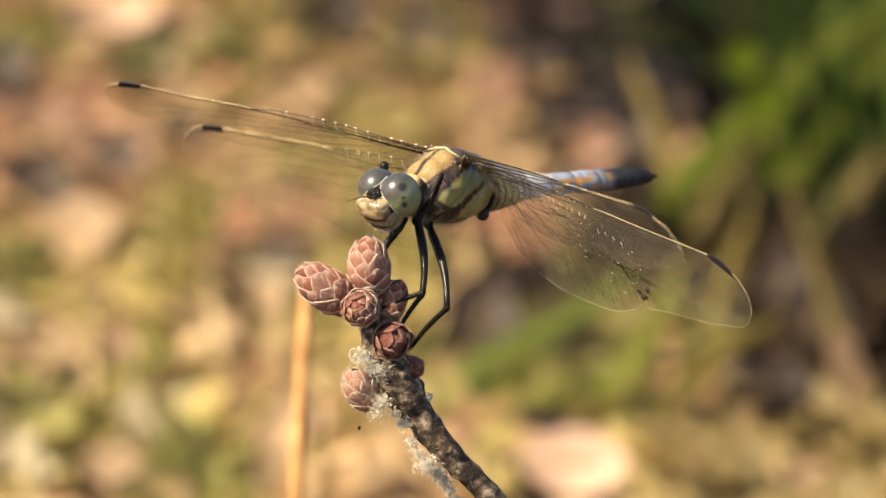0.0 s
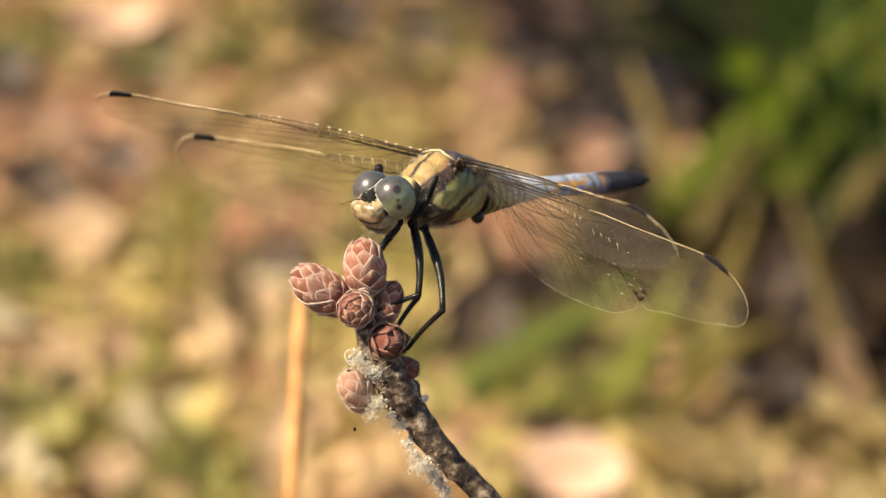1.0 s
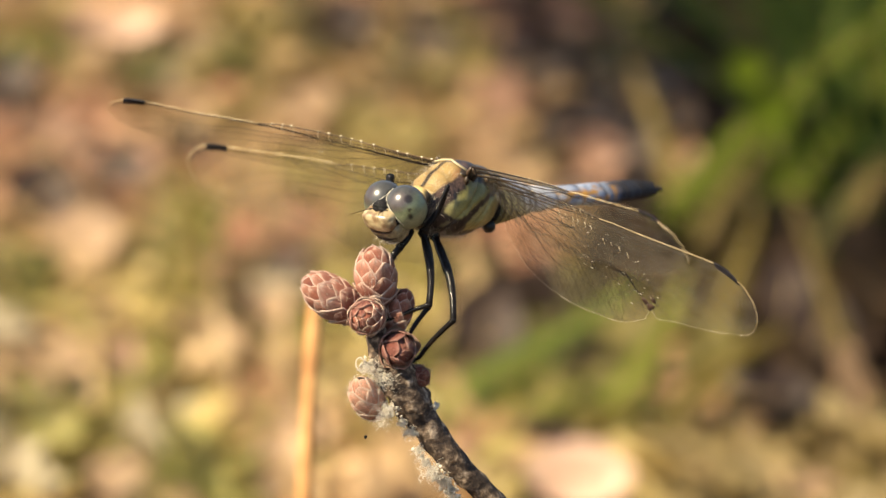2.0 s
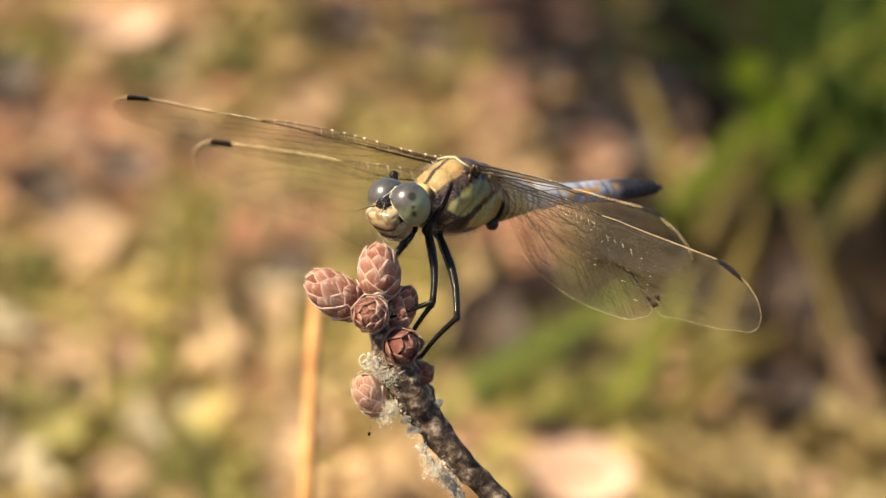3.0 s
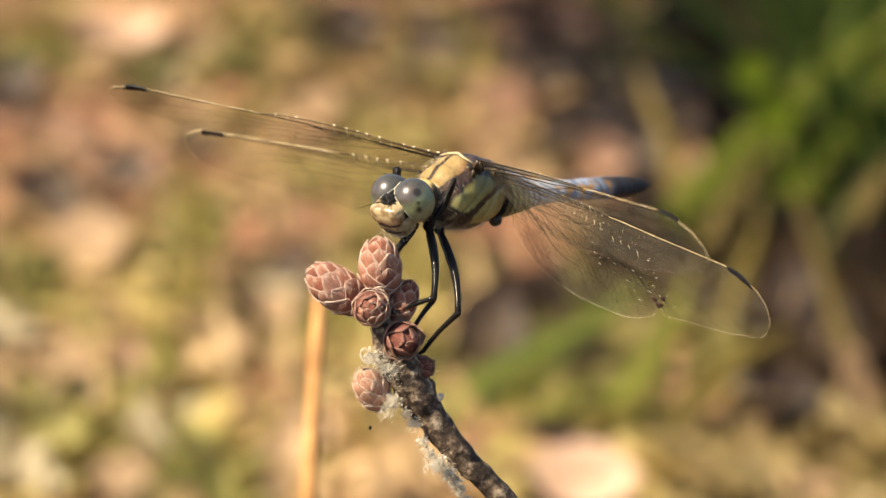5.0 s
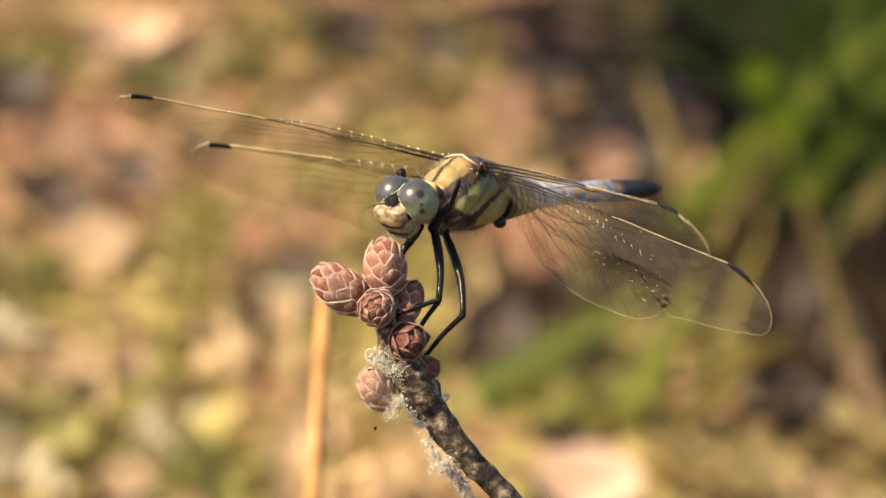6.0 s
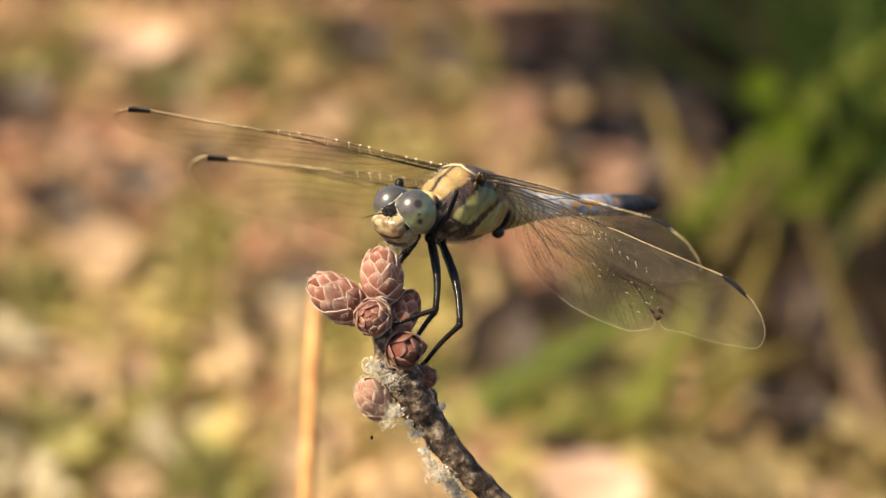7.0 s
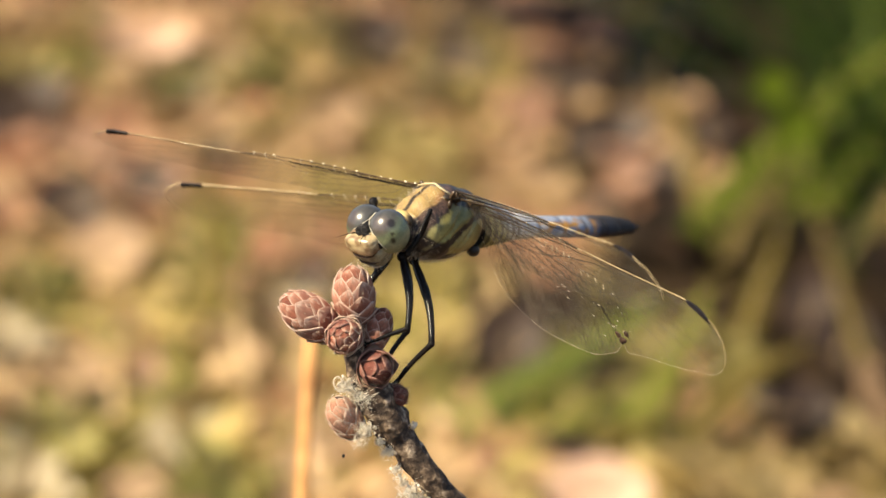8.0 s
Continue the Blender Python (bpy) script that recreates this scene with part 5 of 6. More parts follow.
def build_head():
    g = Geo()
    g.ball(mmv(-1.4, 0, -0.3), (1.2 * MM, 2.5 * MM, 1.7 * MM), None, 14, 20)
    head = part("head", g, M_BLACK, dragonfly, "rounded head with large grey-green eyes")
    for s in (1, -1):
        g = Geo()
        g.ball(mmv(-0.6, s * 1.5, 0.3), (2.15 * MM, 2.15 * MM, 2.35 * MM), None, 48, 64, eye_tint(s))
        g.v = [(x, y if y * s > 0.16 * MM else s * (0.02 * MM + 0.14 * MM * math.exp(y * s / MM - 0.16)), z) for x, y, z in g.v]
        part("eye", g, M_EYE, head, "large glossy grey-green compound eye with dark spots")
        g = Geo()
        g.tube([mmv(1.7, s * 0.7, 1.4), mmv(2.3, s * 0.9, 1.7), mmv(3.1, s * 1.35, 1.9), mmv(3.7, s * 1.9, 1.9)], [0.10 * MM, 0.05 * MM, 0.03 * MM, 0.015 * MM], 5)
        part("antenna", g, M_BLACK, head)
    for s in (1, -1):
        g = Geo()
        g.tube(spline([mmv(-1.1, s * 0.05, 2.03), mmv(0.0, s * 0.06, 2.0)] + [on_eye(s, *p) for p in ((0.75, 0.45, 1.9), (1.2, 1.1, 1.55), (1.45, 1.65, 1.05), (1.5, 2.1, 0.4), (1.35, 2.4, -0.5))], 5), 0.038 * MM, 6)
        part("eye_rim", g, M_RIM, head, "thin pale rim of the eye")
    g = Geo()
    g.ball(mmv(1.75, 0, 0.35), (1.2 * MM, 1.95 * MM, 1.10 * MM), None, 30, 44, None, lambda d: boxy(d) + 0.07 * noise.noise(d * 3) + 0.025 * noise.noise(d * 9) - 0.10 * math.exp(-(d.y / 0.15) ** 2) * max(0, d.z))
    # browner lower rim: bounce from the cones and shade put into the colour
    g.c = [mixc(mixc((0.47, 0.375, 0.215), (0.24, 0.155, 0.085), step(-0.15, 0.35, noise.noise(Vector(v) * 1400))), (0.20, 0.085, 0.042), step(0.36, -0.16, v[2] / MM + 0.25 * noise.noise(Vector(v) * 900)) * 0.5) for v in g.v]
    part("forehead", g, M_FOREHEAD, head, "cream bulging forehead")
    g = Geo()
    g.ball(mmv(1.35, 0, -0.95), (1.15 * MM, 1.98 * MM, 0.92 * MM), None, 26, 40, None, lambda d: boxy(d) + 0.05 * noise.noise(d * 4) + 0.03 * noise.noise(d * 11) - 0.05 * math.exp(-(d.y / 0.1) ** 2))
    part("clypeus", g, M_CLYPEUS, head, "pale olive lower face")
    g = Geo()
    g.ball(mmv(0.95, 0, -1.9), (1.12 * MM, 1.62 * MM, 0.82 * MM), None, 26, 36, None, lambda d: boxy(d) + 0.06 * noise.noise(d * 4) + 0.04 * noise.noise(d * 10) - 0.09 * math.exp(-(d.y / 0.08) ** 2))
    part("labrum", g, M_LABRUM, head)
    g = Geo()
    g.ball(mmv(0.5, 0, -2.4), (1.3 * MM, 1.35 * MM, 0.75 * MM), None, 14, 22, None, lambda d: 1 + 0.12 * noise.noise(d * 4))
    for s in (1, -1):
        g.ball(mmv(1.1, s * 0.8, -2.2), (0.8 * MM, 0.6 * MM, 0.6 * MM), None, 10, 14)
    part("mouthparts", g, M_MOUTH, head, "brown hairy mouthparts")
    for z, x, w in ((-0.72, 2.70, 1.75), (-1.80, 2.36, 1.55)):
        g = Geo()
        g.tube(spline([mmv(x - 0.75, -w, z + 0.15), mmv(x - 0.06, -w * 0.6, z), mmv(x + 0.02, 0, z - 0.08), mmv(x - 0.06, w * 0.6, z), mmv(x - 0.75, w, z + 0.15)], 6), 0.10 * MM, 6)
        part("suture", g, M_BLEMISH, head, "dark seam across the face")
    g = Geo()
    rough = random.Random(17)
    g.ball(mmv(1.2, 0, 1.5), (0.75 * MM, 0.85 * MM, 0.52 * MM), None, 24, 32, None, lambda d: 1 + 0.35 * noise.noise(d * 2.6) + 0.18 * noise.noise(d * 7))
    for _ in range(46):
        d = Vector((rough.uniform(0.0, 1), rough.gauss(0, 0.7), rough.uniform(0.0, 1))).normalized()
        p = mmv(1.2, 0, 1.5) + Vector((d.x * 0.75, d.y * 0.85, d.z * 0.52)) * MM
        r = rough.uniform(0.04, 0.11) * MM
        g.ball(p, (r, r, r), None, 5, 8)
        if rough.random() < 0.7:
            g.tube([p, p + (d + Vector((rough.gauss(0, 0.4), rough.gauss(0, 0.4), 0.2))).normalized() * rough.uniform(0.25, 0.6) * MM], [0.014 * MM, 0.004 * MM], 3)
    g.tube(spline([mmv(1.5, -1.25, 1.05), mmv(1.65, -1.0, 1.25), mmv(1.85, 0, 1.45), mmv(1.55, 1.1, 1.25), mmv(1.58, 1.65, 0.65), mmv(1.5, 2.0, -0.2)], 5), [(0.12 + 0.07 * min(1, k / 12)) * MM for k in range(26)], 8)
    for y in (-0.35, 0, 0.35):
        g.ball(mmv(1.75, y, 2.0 - abs(y) * 0.5), (0.13 * MM,) * 3, None, 6, 10)
    part("vertex", g, M_BLACK, head, "black crown with simple eyes")
    g = Geo()
    rnd = random.Random(8)
    for _ in range(90):
        a = Vector((rnd.uniform(0.2, 1), rnd.gauss(0, 0.8), rnd.uniform(-1.2, -0.2))).normalized()
        p = mmv(0.9, 0, -1.2) + Vector((a.x * 1.9, a.y * 1.75, a.z * 1.7)) * MM
        d = (a + 0.4 * Vector((rnd.gauss(0, 1), rnd.gauss(0, 1), rnd.gauss(0, 1)))).normalized()
        ln = rnd.uniform(0.3, 0.8) * MM
        g.tube([p, p + d * ln], [0.011 * MM, 0.003 * MM], 3)
    tagged(part("hair", g, M_HAIR, head), kind="stuff")
    g = Geo()
    for _ in range(260):
        a = Vector((rnd.uniform(-0.3, 0.7), rnd.gauss(0, 0.7), rnd.uniform(-1.3, -0.75))).normalized()
        p = mmv(0.75, 0, -1.2) + Vector((a.x * 1.95, a.y * 1.6, a.z * 2.0)) * MM
        r = rnd.uniform(0.03, 0.11) * MM
        g.ball(p, (r, r, r), None, 4, 6)
    bristles = Geo()
    for _ in range(110):
        a = Vector((rnd.uniform(0.1, 1), rnd.gauss(0, 0.8), rnd.uniform(-1.3, -0.25))).normalized()
        p = mmv(0.9, 0, -1.2) + Vector((a.x * 1.6, a.y * 1.75, a.z * 1.6)) * MM
        d = (a + 0.5 * Vector((rnd.gauss(0, 1), rnd.gauss(0, 1), rnd.gauss(0, 1)))).normalized()
        bristles.tube([p, p + d * rnd.uniform(0.25, 0.6) * MM], [0.016 * MM, 0.004 * MM], 3)
    tagged(part("beard", bristles, M_BLACK, head), kind="stuff")
    tagged(part("pollen", g, M_SILK, head, "pale specks on the lower face"), kind="stuff")
    return head


SEGMENTS = [(0, 3.0, 2.5, 3.0), (3.0, 3.6, 2.3, 2.5), (6.6, 4.0, 1.8, 1.65), (10.6, 4.2, 1.6, 1.25), (14.8, 4.0, 1.7, 1.25), (18.8, 3.6, 1.7, 1.25),
            (22.4, 2.9, 1.65, 1.3), (25.3, 2.1, 1.5, 1.2), (27.4, 1.3, 1.2, 1.0)]


def abdomen_tint(p):
    x, y, z = p / MM
    k = -x
    n = noise.noise(Vector((x, y, z)) * 0.8) * 0.5 + noise.noise(Vector((x, y, z)) * 2.5) * 0.25
    blue = mixc((0.15, 0.20, 0.33), (0.42, 0.48, 0.62), step(-0.35, 0.3, n))
    blue = mixc(blue, (0.68, 0.70, 0.78), step(3, 5, k) * step(13, 9, k) * 0.9)
    blue = mixc(blue, (0.040, 0.042, 0.055), step(17.5, 22, k + 4 * n))
    c = mixc((0.44, 0.39, 0.15), blue, step(3.0, 6.0, k + n + 1.2 * z))
    ring = min(abs(k - s[0]) for s in SEGMENTS)
    c = mixc(c, (0.05, 0.045, 0.045), step(0.34, 0.14, ring) * 0.75)
    bar = abs((k + 0.25 * n) % 1.15 - 0.575)
    c = mixc(c, (0.05, 0.035, 0.02), step(0.30, 0.14, bar) * step(7.6, 6.0, k) * step(2.7, 1.6, z) * 0.9)
    gold = step(0.35, 0.6, abs(y) / 1.7 + 0.5 * n) * step(9, 12, k) * step(22, 19.5, k) * step(-0.5, 0.1, z) * step(-0.1, 0.15, noise.noise(Vector((x * 0.7, y * 2, 5))))
    c = mixc(c, (0.55, 0.28, 0.06), gold * 0.95)
    return mixc(c, (0.03, 0.028, 0.03), step(22.5, 26.0, k + 2 * n))


def build_abdomen():
    root = None
    for start, length, w, h in SEGMENTS:
        i = SEGMENTS.index((start, length, w, h))
        w2, h2 = SEGMENTS[i + 1][2:] if i + 1 < len(SEGMENTS) else (0.95, 0.85)
        g = Geo()
        def at(u, v, start=start, length=length, w=w, h=h, w2=w2, h2=h2):
            a = 2 * math.pi * v
            k = 1 - 0.09 * (abs(2 * u - 1)) ** 8
            hw, hh = (w + (w2 - w) * u) * k, (h + (h2 - h) * u) * k
            z = hh * math.sin(a)
            ridge = 0.12 * hh * max(0, math.sin(a)) ** 12
            return mmv(-(start + length * u * 1.03), hw * math.cos(a) * (1 - 0.12 * max(0, math.sin(a))), (z if z > 0 else z * 0.75) + ridge)
        g.grid(at, 14, 40, True, abdomen_tint)
        for u in (0, 1):
            ring = [at(u, j / 20) for j in range(20)]
            g.add([tuple(p) for p in ring], [tuple(range(20))], (0.05, 0.05, 0.05))
        if root is None:
            root = part("abdomen", g, M_ABDOMEN, dragonfly, "tapering blue-grey abdomen with ochre flecks and dark tip")
        else:
            part("abdomen_segment", g, M_ABDOMEN, root)
    for s in (1, -1):
        g = Geo()
        g.tube([mmv(-28.4, s * 0.45, 0.15), mmv(-29.3, s * 0.55, 0.2), mmv(-30.4, s * 0.35, 0.1)], [0.28 * MM, 0.3 * MM, 0.06 * MM], 8)
        part("tail_appendage", g, M_BLACK, root)
    return root


# wing outlines: trailing edge behind the straight front edge, as a share of the span
FORE = dict(span=39.0, back=[(0, 0.035), (0.04, 0.09), (0.12, 0.165), (0.25, 0.205), (0.45, 0.215), (0.65, 0.215), (0.8, 0.198), (0.9, 0.175), (0.96, 0.148), (1, 0.097)], node=0.52, mark=(0.86, 0.93), ticks=15, bow=0.024, tip=0.105)
HIND = dict(span=36.2, back=[(0, 0.12), (0.03, 0.20), (0.10, 0.29), (0.22, 0.34), (0.36, 0.345), (0.47, 0.332), (0.56, 0.29), (0.66, 0.262), (0.78, 0.245), (0.88, 0.225), (0.95, 0.19), (1, 0.10)], node=0.43, mark=(0.865, 0.945), ticks=10, bow=0.010, tip=0.13)
FORE_STRAIGHT = dict(FORE, bow=0.011)
HIND_LONG = dict(HIND, span=38.7, node=0.420, mark=(0.810, 0.886), bow=-0.004)


def build_wing(kind, side, name, torn=False):
    """A wing that reaches out along y; its front edge lies on x = 0, its back edge behind it."""
    L, back, knee = kind["span"], kind["back"], kind["node"]
    rnd = random.Random(len(name) + int(torn))
    def front(u):
        return kind["tip"] * (1 - math.sqrt(max(0.0, 1 - (max(0.0, u - 0.84) / 0.16) ** 2))) + 0.006 * math.exp(-((u - knee) / 0.03) ** 2) - kind["bow"] * math.sin(math.pi * min(1.0, u / (knee * 1.35)))
    def rear(u):
        r = kind["tip"] + (smooth(back, min(u, 0.9)) - kind["tip"]) * math.sqrt(max(0.0, 1 - (max(0.0, u - 0.86) / 0.14) ** (3.2 if torn else 2.6)))
        if torn:
            r -= 0.035 * math.exp(-((u - 0.58) / 0.014) ** 2)
        return r
    def lift(u, c):
        return (0.5 * math.sin(math.pi * min(1, c / 0.28)) * 0.25 + 0.10 * math.sin(c * 160) * math.exp(-c / 0.06) + 0.12 * math.sin(u * 7 + c * 20) * c * 3
                - 0.9 * c * c * (0.5 + u))
    def at(u, c):
        return mmv(-c * L, side * u * L, lift(u, c))
    def sheet(u, v):
        u = 1 - (1 - u) ** 1.6
        f, r = front(u), rear(u)
        return at(u, f + (r - f) * v)
    g = Geo()
    g.grid(sheet, 130, 24)
    wing = part(name, g, M_MEMBRANE, dragonfly, "clear wing with fine dark veins and a dark spot near its tip")
    g = Geo()
    us = [knee + (1 - knee) * (1 - (1 - i / 60) ** 2.2) for i in range(61)]
    rim = [at(u, front(u)) for u in us] + [at(u, rear(u)) for u in (0.998, 0.99)]
    stout = 1.3 if kind is HIND_LONG else 0.8 if side > 0 else 0.68
    g.tube(rim, [MM * stout * (0.050 - 0.008 * i / len(rim)) for i in range(len(rim))], 7)
    part("front_edge", g, M_COSTA, wing, "golden front edge")
    g = Geo()
    a, b = kind["mark"]
    vs = [at(a + (b - a) * i / 10 + 0.006 * j, front(a + (b - a) * i / 10) - 0.003 + (0.011 if kind is FORE_STRAIGHT else 0.016 if side > 0 else 0.021) * j) + mmv(0, 0, z) for z in (0.09, -0.09) for j in (0, 1) for i in range(11)]
    fs = [(i, i + 1, 12 + i, 11 + i) for i in range(10)] + [(23 + i, 22 + i, 33 + i, 34 + i) for i in range(10)]
    fs += [(i + 1, i, 22 + i, 23 + i) for i in range(10)] + [(11 + i, 12 + i, 34 + i, 33 + i) for i in range(10)] + [(0, 11, 33, 22), (21, 10, 32, 43)]
    g.add([tuple(v) for v in vs], fs)
    part("wing_spot", g, M_STIGMA, wing, "blue-black spot on the front edge", False)
    # main veins
    fine = M_VEIN if side > 0 else M_VEIN_LIGHT
    second, third = (0.015, 0.027) if side > 0 else (0.020, 0.040)     # veins behind the front edge
    thick = 1.0 if side > 0 else 0.62
    def vein(pts, r, n, material=fine):
        g = Geo()
        g.tube(pts, r, n)
        part("vein", g, material, wing)
    vein([at(knee * i / 24, front(knee * i / 24)) for i in range(25)], [MM * thick * ((0.13 if side > 0 else 0.19) - (0.06 if side > 0 else 0.10) * min(1, i / 14)) for i in range(25)], 6)
    vein([at(knee * i / 24, front(knee * i / 24) + (second + 0.005 * math.sin(i / 8)) * (1 - 0.85 * (i / 24) ** 4)) for i in range(25)], [MM * thick * ((0.11 if side > 0 else 0.15) - (0.06 if side > 0 else 0.09) * min(1, i / 14)) for i in range(25)], 5)
    vein([at(0.98 * i / 40, third + (0.015 - third) * step(0.6 * knee, 1.05 * knee, 0.98 * i / 40) + front(0.98 * i / 40)) for i in range(41)], [MM * thick * ((0.12 if side > 0 else 0.26) - (0.05 if side > 0 else 0.18) * min(1, i / 14) - (0.045 if side > 0 else 0.012) * i / 40) for i in range(41)], 5, M_VEIN)
    fans = [(0.06, 0.24, 0.98, 0.9), (0.09, 0.36, 0.93, 1.0), (0.12, 0.50, 0.82, 1.0), (0.16, 0.64, 0.66, 1.0), (0.20, 0.80, 0.45, 1.0), (0.25, 0.95, 0.25, 1.0)]
    def strand(s0, s1, u1, reach, n=26):
        pts = []
        for i in range(n + 1):
            k = i / n
            u = 0.01 + (u1 - 0.01) * k
            s = s0 + (s1 - s0) * step(0, 0.5, k) * 0.75 + (reach - s0 - (s1 - s0) * 0.75) * k ** 5
            pts.append(at(u, front(u) + (rear(u) - front(u)) * min(s, 1.0)))
        return pts
    for s0, s1, u1, reach in fans:
        pts = strand(s0, s1, u1, reach)
        vein(pts, [MM * ((0.034 if torn else 0.028) - (0.024 if torn else 0.016) * i / len(pts)) for i in range(len(pts))], 4, M_VEIN)
    if torn:                                       # strong zigzag branches
        for path in ([(0.02, 0.30), (0.08, 0.38), (0.14, 0.47), (0.17, 0.58)], [(0.10, 0.16), (0.25, 0.22), (0.42, 0.30), (0.60, 0.40)], [(0.07, 0.36), (0.16, 0.42), (0.26, 0.43), (0.36, 0.50)],
                     [(0.40, 0.40), (0.47, 0.50), (0.56, 0.58), (0.62, 0.60)], [(0.50, 0.52), (0.53, 0.66), (0.56, 0.80), (0.572, 0.93)], [(0.30, 0.30), (0.42, 0.42), (0.50, 0.55), (0.54, 0.70)]):
            pts = []
            for i, q in enumerate(spline([(a, b, 0) for a, b in path], 6)):
                s = q.y + (0.016 if i % 2 else -0.016)
                pts.append(at(q.x, front(q.x) + (rear(q.x) - front(q.x)) * s) + mmv(0, 0, 0.03))
            vein(pts, [MM * (0.046 - 0.020 * i / len(pts)) for i in range(len(pts))], 4)
    # rows of long cells that run out to the rear edge
    g = Geo()
    rows = 34
    for i in range(rows):
        u0 = 0.02 + 0.62 * i / rows
        pts = []
        for k in range(9):
            s = 0.42 + 0.58 * k / 8
            u = u0 + (0.05 + 0.03 * math.sin(i * 1.7)) * (k / 8) ** 1.3 - 0.05 * (1 - k / 8) * (u0 - 0.1)
            pts.append(at(u, front(u) + (rear(u) - front(u)) * s) + mmv(rnd.gauss(0, 0.03), rnd.gauss(0, 0.03), 0.02))
        g.tube(pts, (0.013 if torn else 0.011) * MM, 3)
    tagged(part("rear_vein_row", g, fine, wing, "dark parallel veins running to the rear edge"), kind="stuff")
    g = Geo()
    for i in range(76):
        u0 = 0.17 + 0.39 * i / 76
        pts = []
        for k in range(5):
            u = u0 + 0.010 * (k / 4) ** 1.5
            pts.append(at(u, front(u) + (rear(u) - front(u)) * (0.995 - (0.05 + 0.15 * abs(math.sin(i * 2.3))) * (1 - k / 4))) + mmv(0, 0, 0.03))
        g.tube(pts, (0.009 if torn else 0.006) * MM, 3)
    tagged(part("rear_fringe_vein", g, M_VEIN_LIGHT, wing, "fine short veins along the rear edge"), kind="stuff")
    pts = [at(u, front(u) + (rear(u) - front(u)) * (0.18 + 0.10 * math.sin(u * 9))) for u in [knee * 0.3 + i * 0.02 for i in range(24)]]
    vein(pts, 0.04 * MM, 4)
    g = Geo()
    ticks = kind["ticks"] if side < 0 else 13 if torn else 42
    for i in range(ticks):
        u = knee * ((0.30 if torn else 0.03) + (0.68 if torn else 0.95) * (i + rnd.uniform(-0.2, 0.2)) / ticks)
        f = front(u)
        g.tube([at(u, f), at(u + 0.003, f + second)], rnd.uniform(0.034, 0.062) * MM, 4)
        if side < 0 or rnd.random() < 0.45:
            g.tube([at(u + 0.003, f + second), at(u + 0.002, f + third)], rnd.uniform(0.014, 0.030) * MM, 4)
        # pale beads stand in for glints along the front edge
        if rnd.random() < (0.7 if side > 0 else 0.9):
            r = rnd.uniform(0.6, 1.1) * (0.62 if side > 0 else 1.0)
            g.ball(at(u + rnd.uniform(-0.004, 0.004), f - 0.001) + mmv(0, 0, 0.07), (0.10 * MM * r, 0.16 * MM * r, 0.10 * MM * r), None, 5, 8)
    if torn:                                       # hooked pale cross veins further back
        for i in range(9):
            u = 0.195 + 0.024 * i + rnd.uniform(-0.004, 0.004)
            f = front(u) + 0.030 + 0.0015 * i
            g.tube([at(u + 0.002, f), at(u, f + rnd.uniform(0.014, 0.022)), at(u - rnd.uniform(0.003, 0.010), f + 0.022)], rnd.uniform(0.022, 0.036) * MM, 4)
        for i in range(4):
            u = 0.43 + 0.03 * i
            f = front(u) + 0.066 + 0.006 * i
            g.tube([at(u, f), at(u + 0.003, f + rnd.uniform(0.012, 0.026))], rnd.uniform(0.022, 0.04) * MM, 4)
    tagged(part("cross_vein_row", g, M_PALE_VEIN, wing, "pale cross veins behind the front edge, with beads added for glints"), kind="stuff")
    # net of fine cells
    g = Geo()
    g.tube([at(1 - (1 - i / 110) ** 1.8, rear(1 - (1 - i / 110) ** 1.8)) for i in range(111)], [MM * (0.008 + 0.006 * min(1, i / 50)) for i in range(111)], 4)
    part("rear_edge", g, M_HAIR if torn else M_VEIN_LIGHT, wing, "thin rear edge")
    g, coarse = Geo(), Geo()
    pitch = 0.55
    pts = {}
    def inside(x, c):
        u = x / L
        return 0.01 < u < 0.985 and front(u) + 0.045 < c < rear(u)
    def corner(i, j):
        if (i, j) not in pts:
            x = pitch * 0.75 * i * 0.9
            y = pitch * 0.866 * (j + (0.5 if i % 2 else 0.0))
            q = Vector((x * 0.9, y * 0.9, 3.0 * side))
            x += 0.22 * noise.noise(q * 1.1) + rnd.uniform(-0.06, 0.06)
            y += 0.22 * noise.noise(q * 1.1 + Vector((9, 3, 1))) + rnd.uniform(-0.06, 0.06)
            pts[i, j] = (x, y / L)
        return pts[i, j]
    ni, nj = int(L / (pitch * 0.675)) + 1, int(0.34 * L / (pitch * 0.866)) + 1
    for i in range(ni):
        for j in range(nj):
            # every third lattice point is a cell's centre; the others are the corners of the net
            if (j + (2 if i % 2 else 0) + 0) % 3 == 0:
                continue
            near = [(i, j + 1), (i + 1, j), (i + 1, j - 1 if i % 2 == 0 else j + 1)]
            for ii, jj in near:
                if jj < 0 or (jj + (2 if ii % 2 else 0)) % 3 == 0:
                    continue
                p, q = corner(i, j), corner(ii, jj)
                if inside(*p) and inside(*q):
                    near_root = p[0] / L < 0.22 + 0.3 * noise.noise(Vector((p[0] * 0.2, p[1] * 9, 2)))
                    (coarse if torn and near_root else g).tube([at(p[0] / L, p[1]), at(q[0] / L, q[1])], (0.019 if torn and near_root else 0.009 if p[0] / L > 0.6 or kind is HIND_LONG else 0.017 if torn else 0.013) * MM, 3)
    tagged(part("vein_net", g, fine, wing, "fine net of brown veins"), kind="stuff")
    if coarse.v:
        tagged(part("root_vein_net", coarse, M_VEIN, wing, "dark net of veins near the wing's root"), kind="stuff")
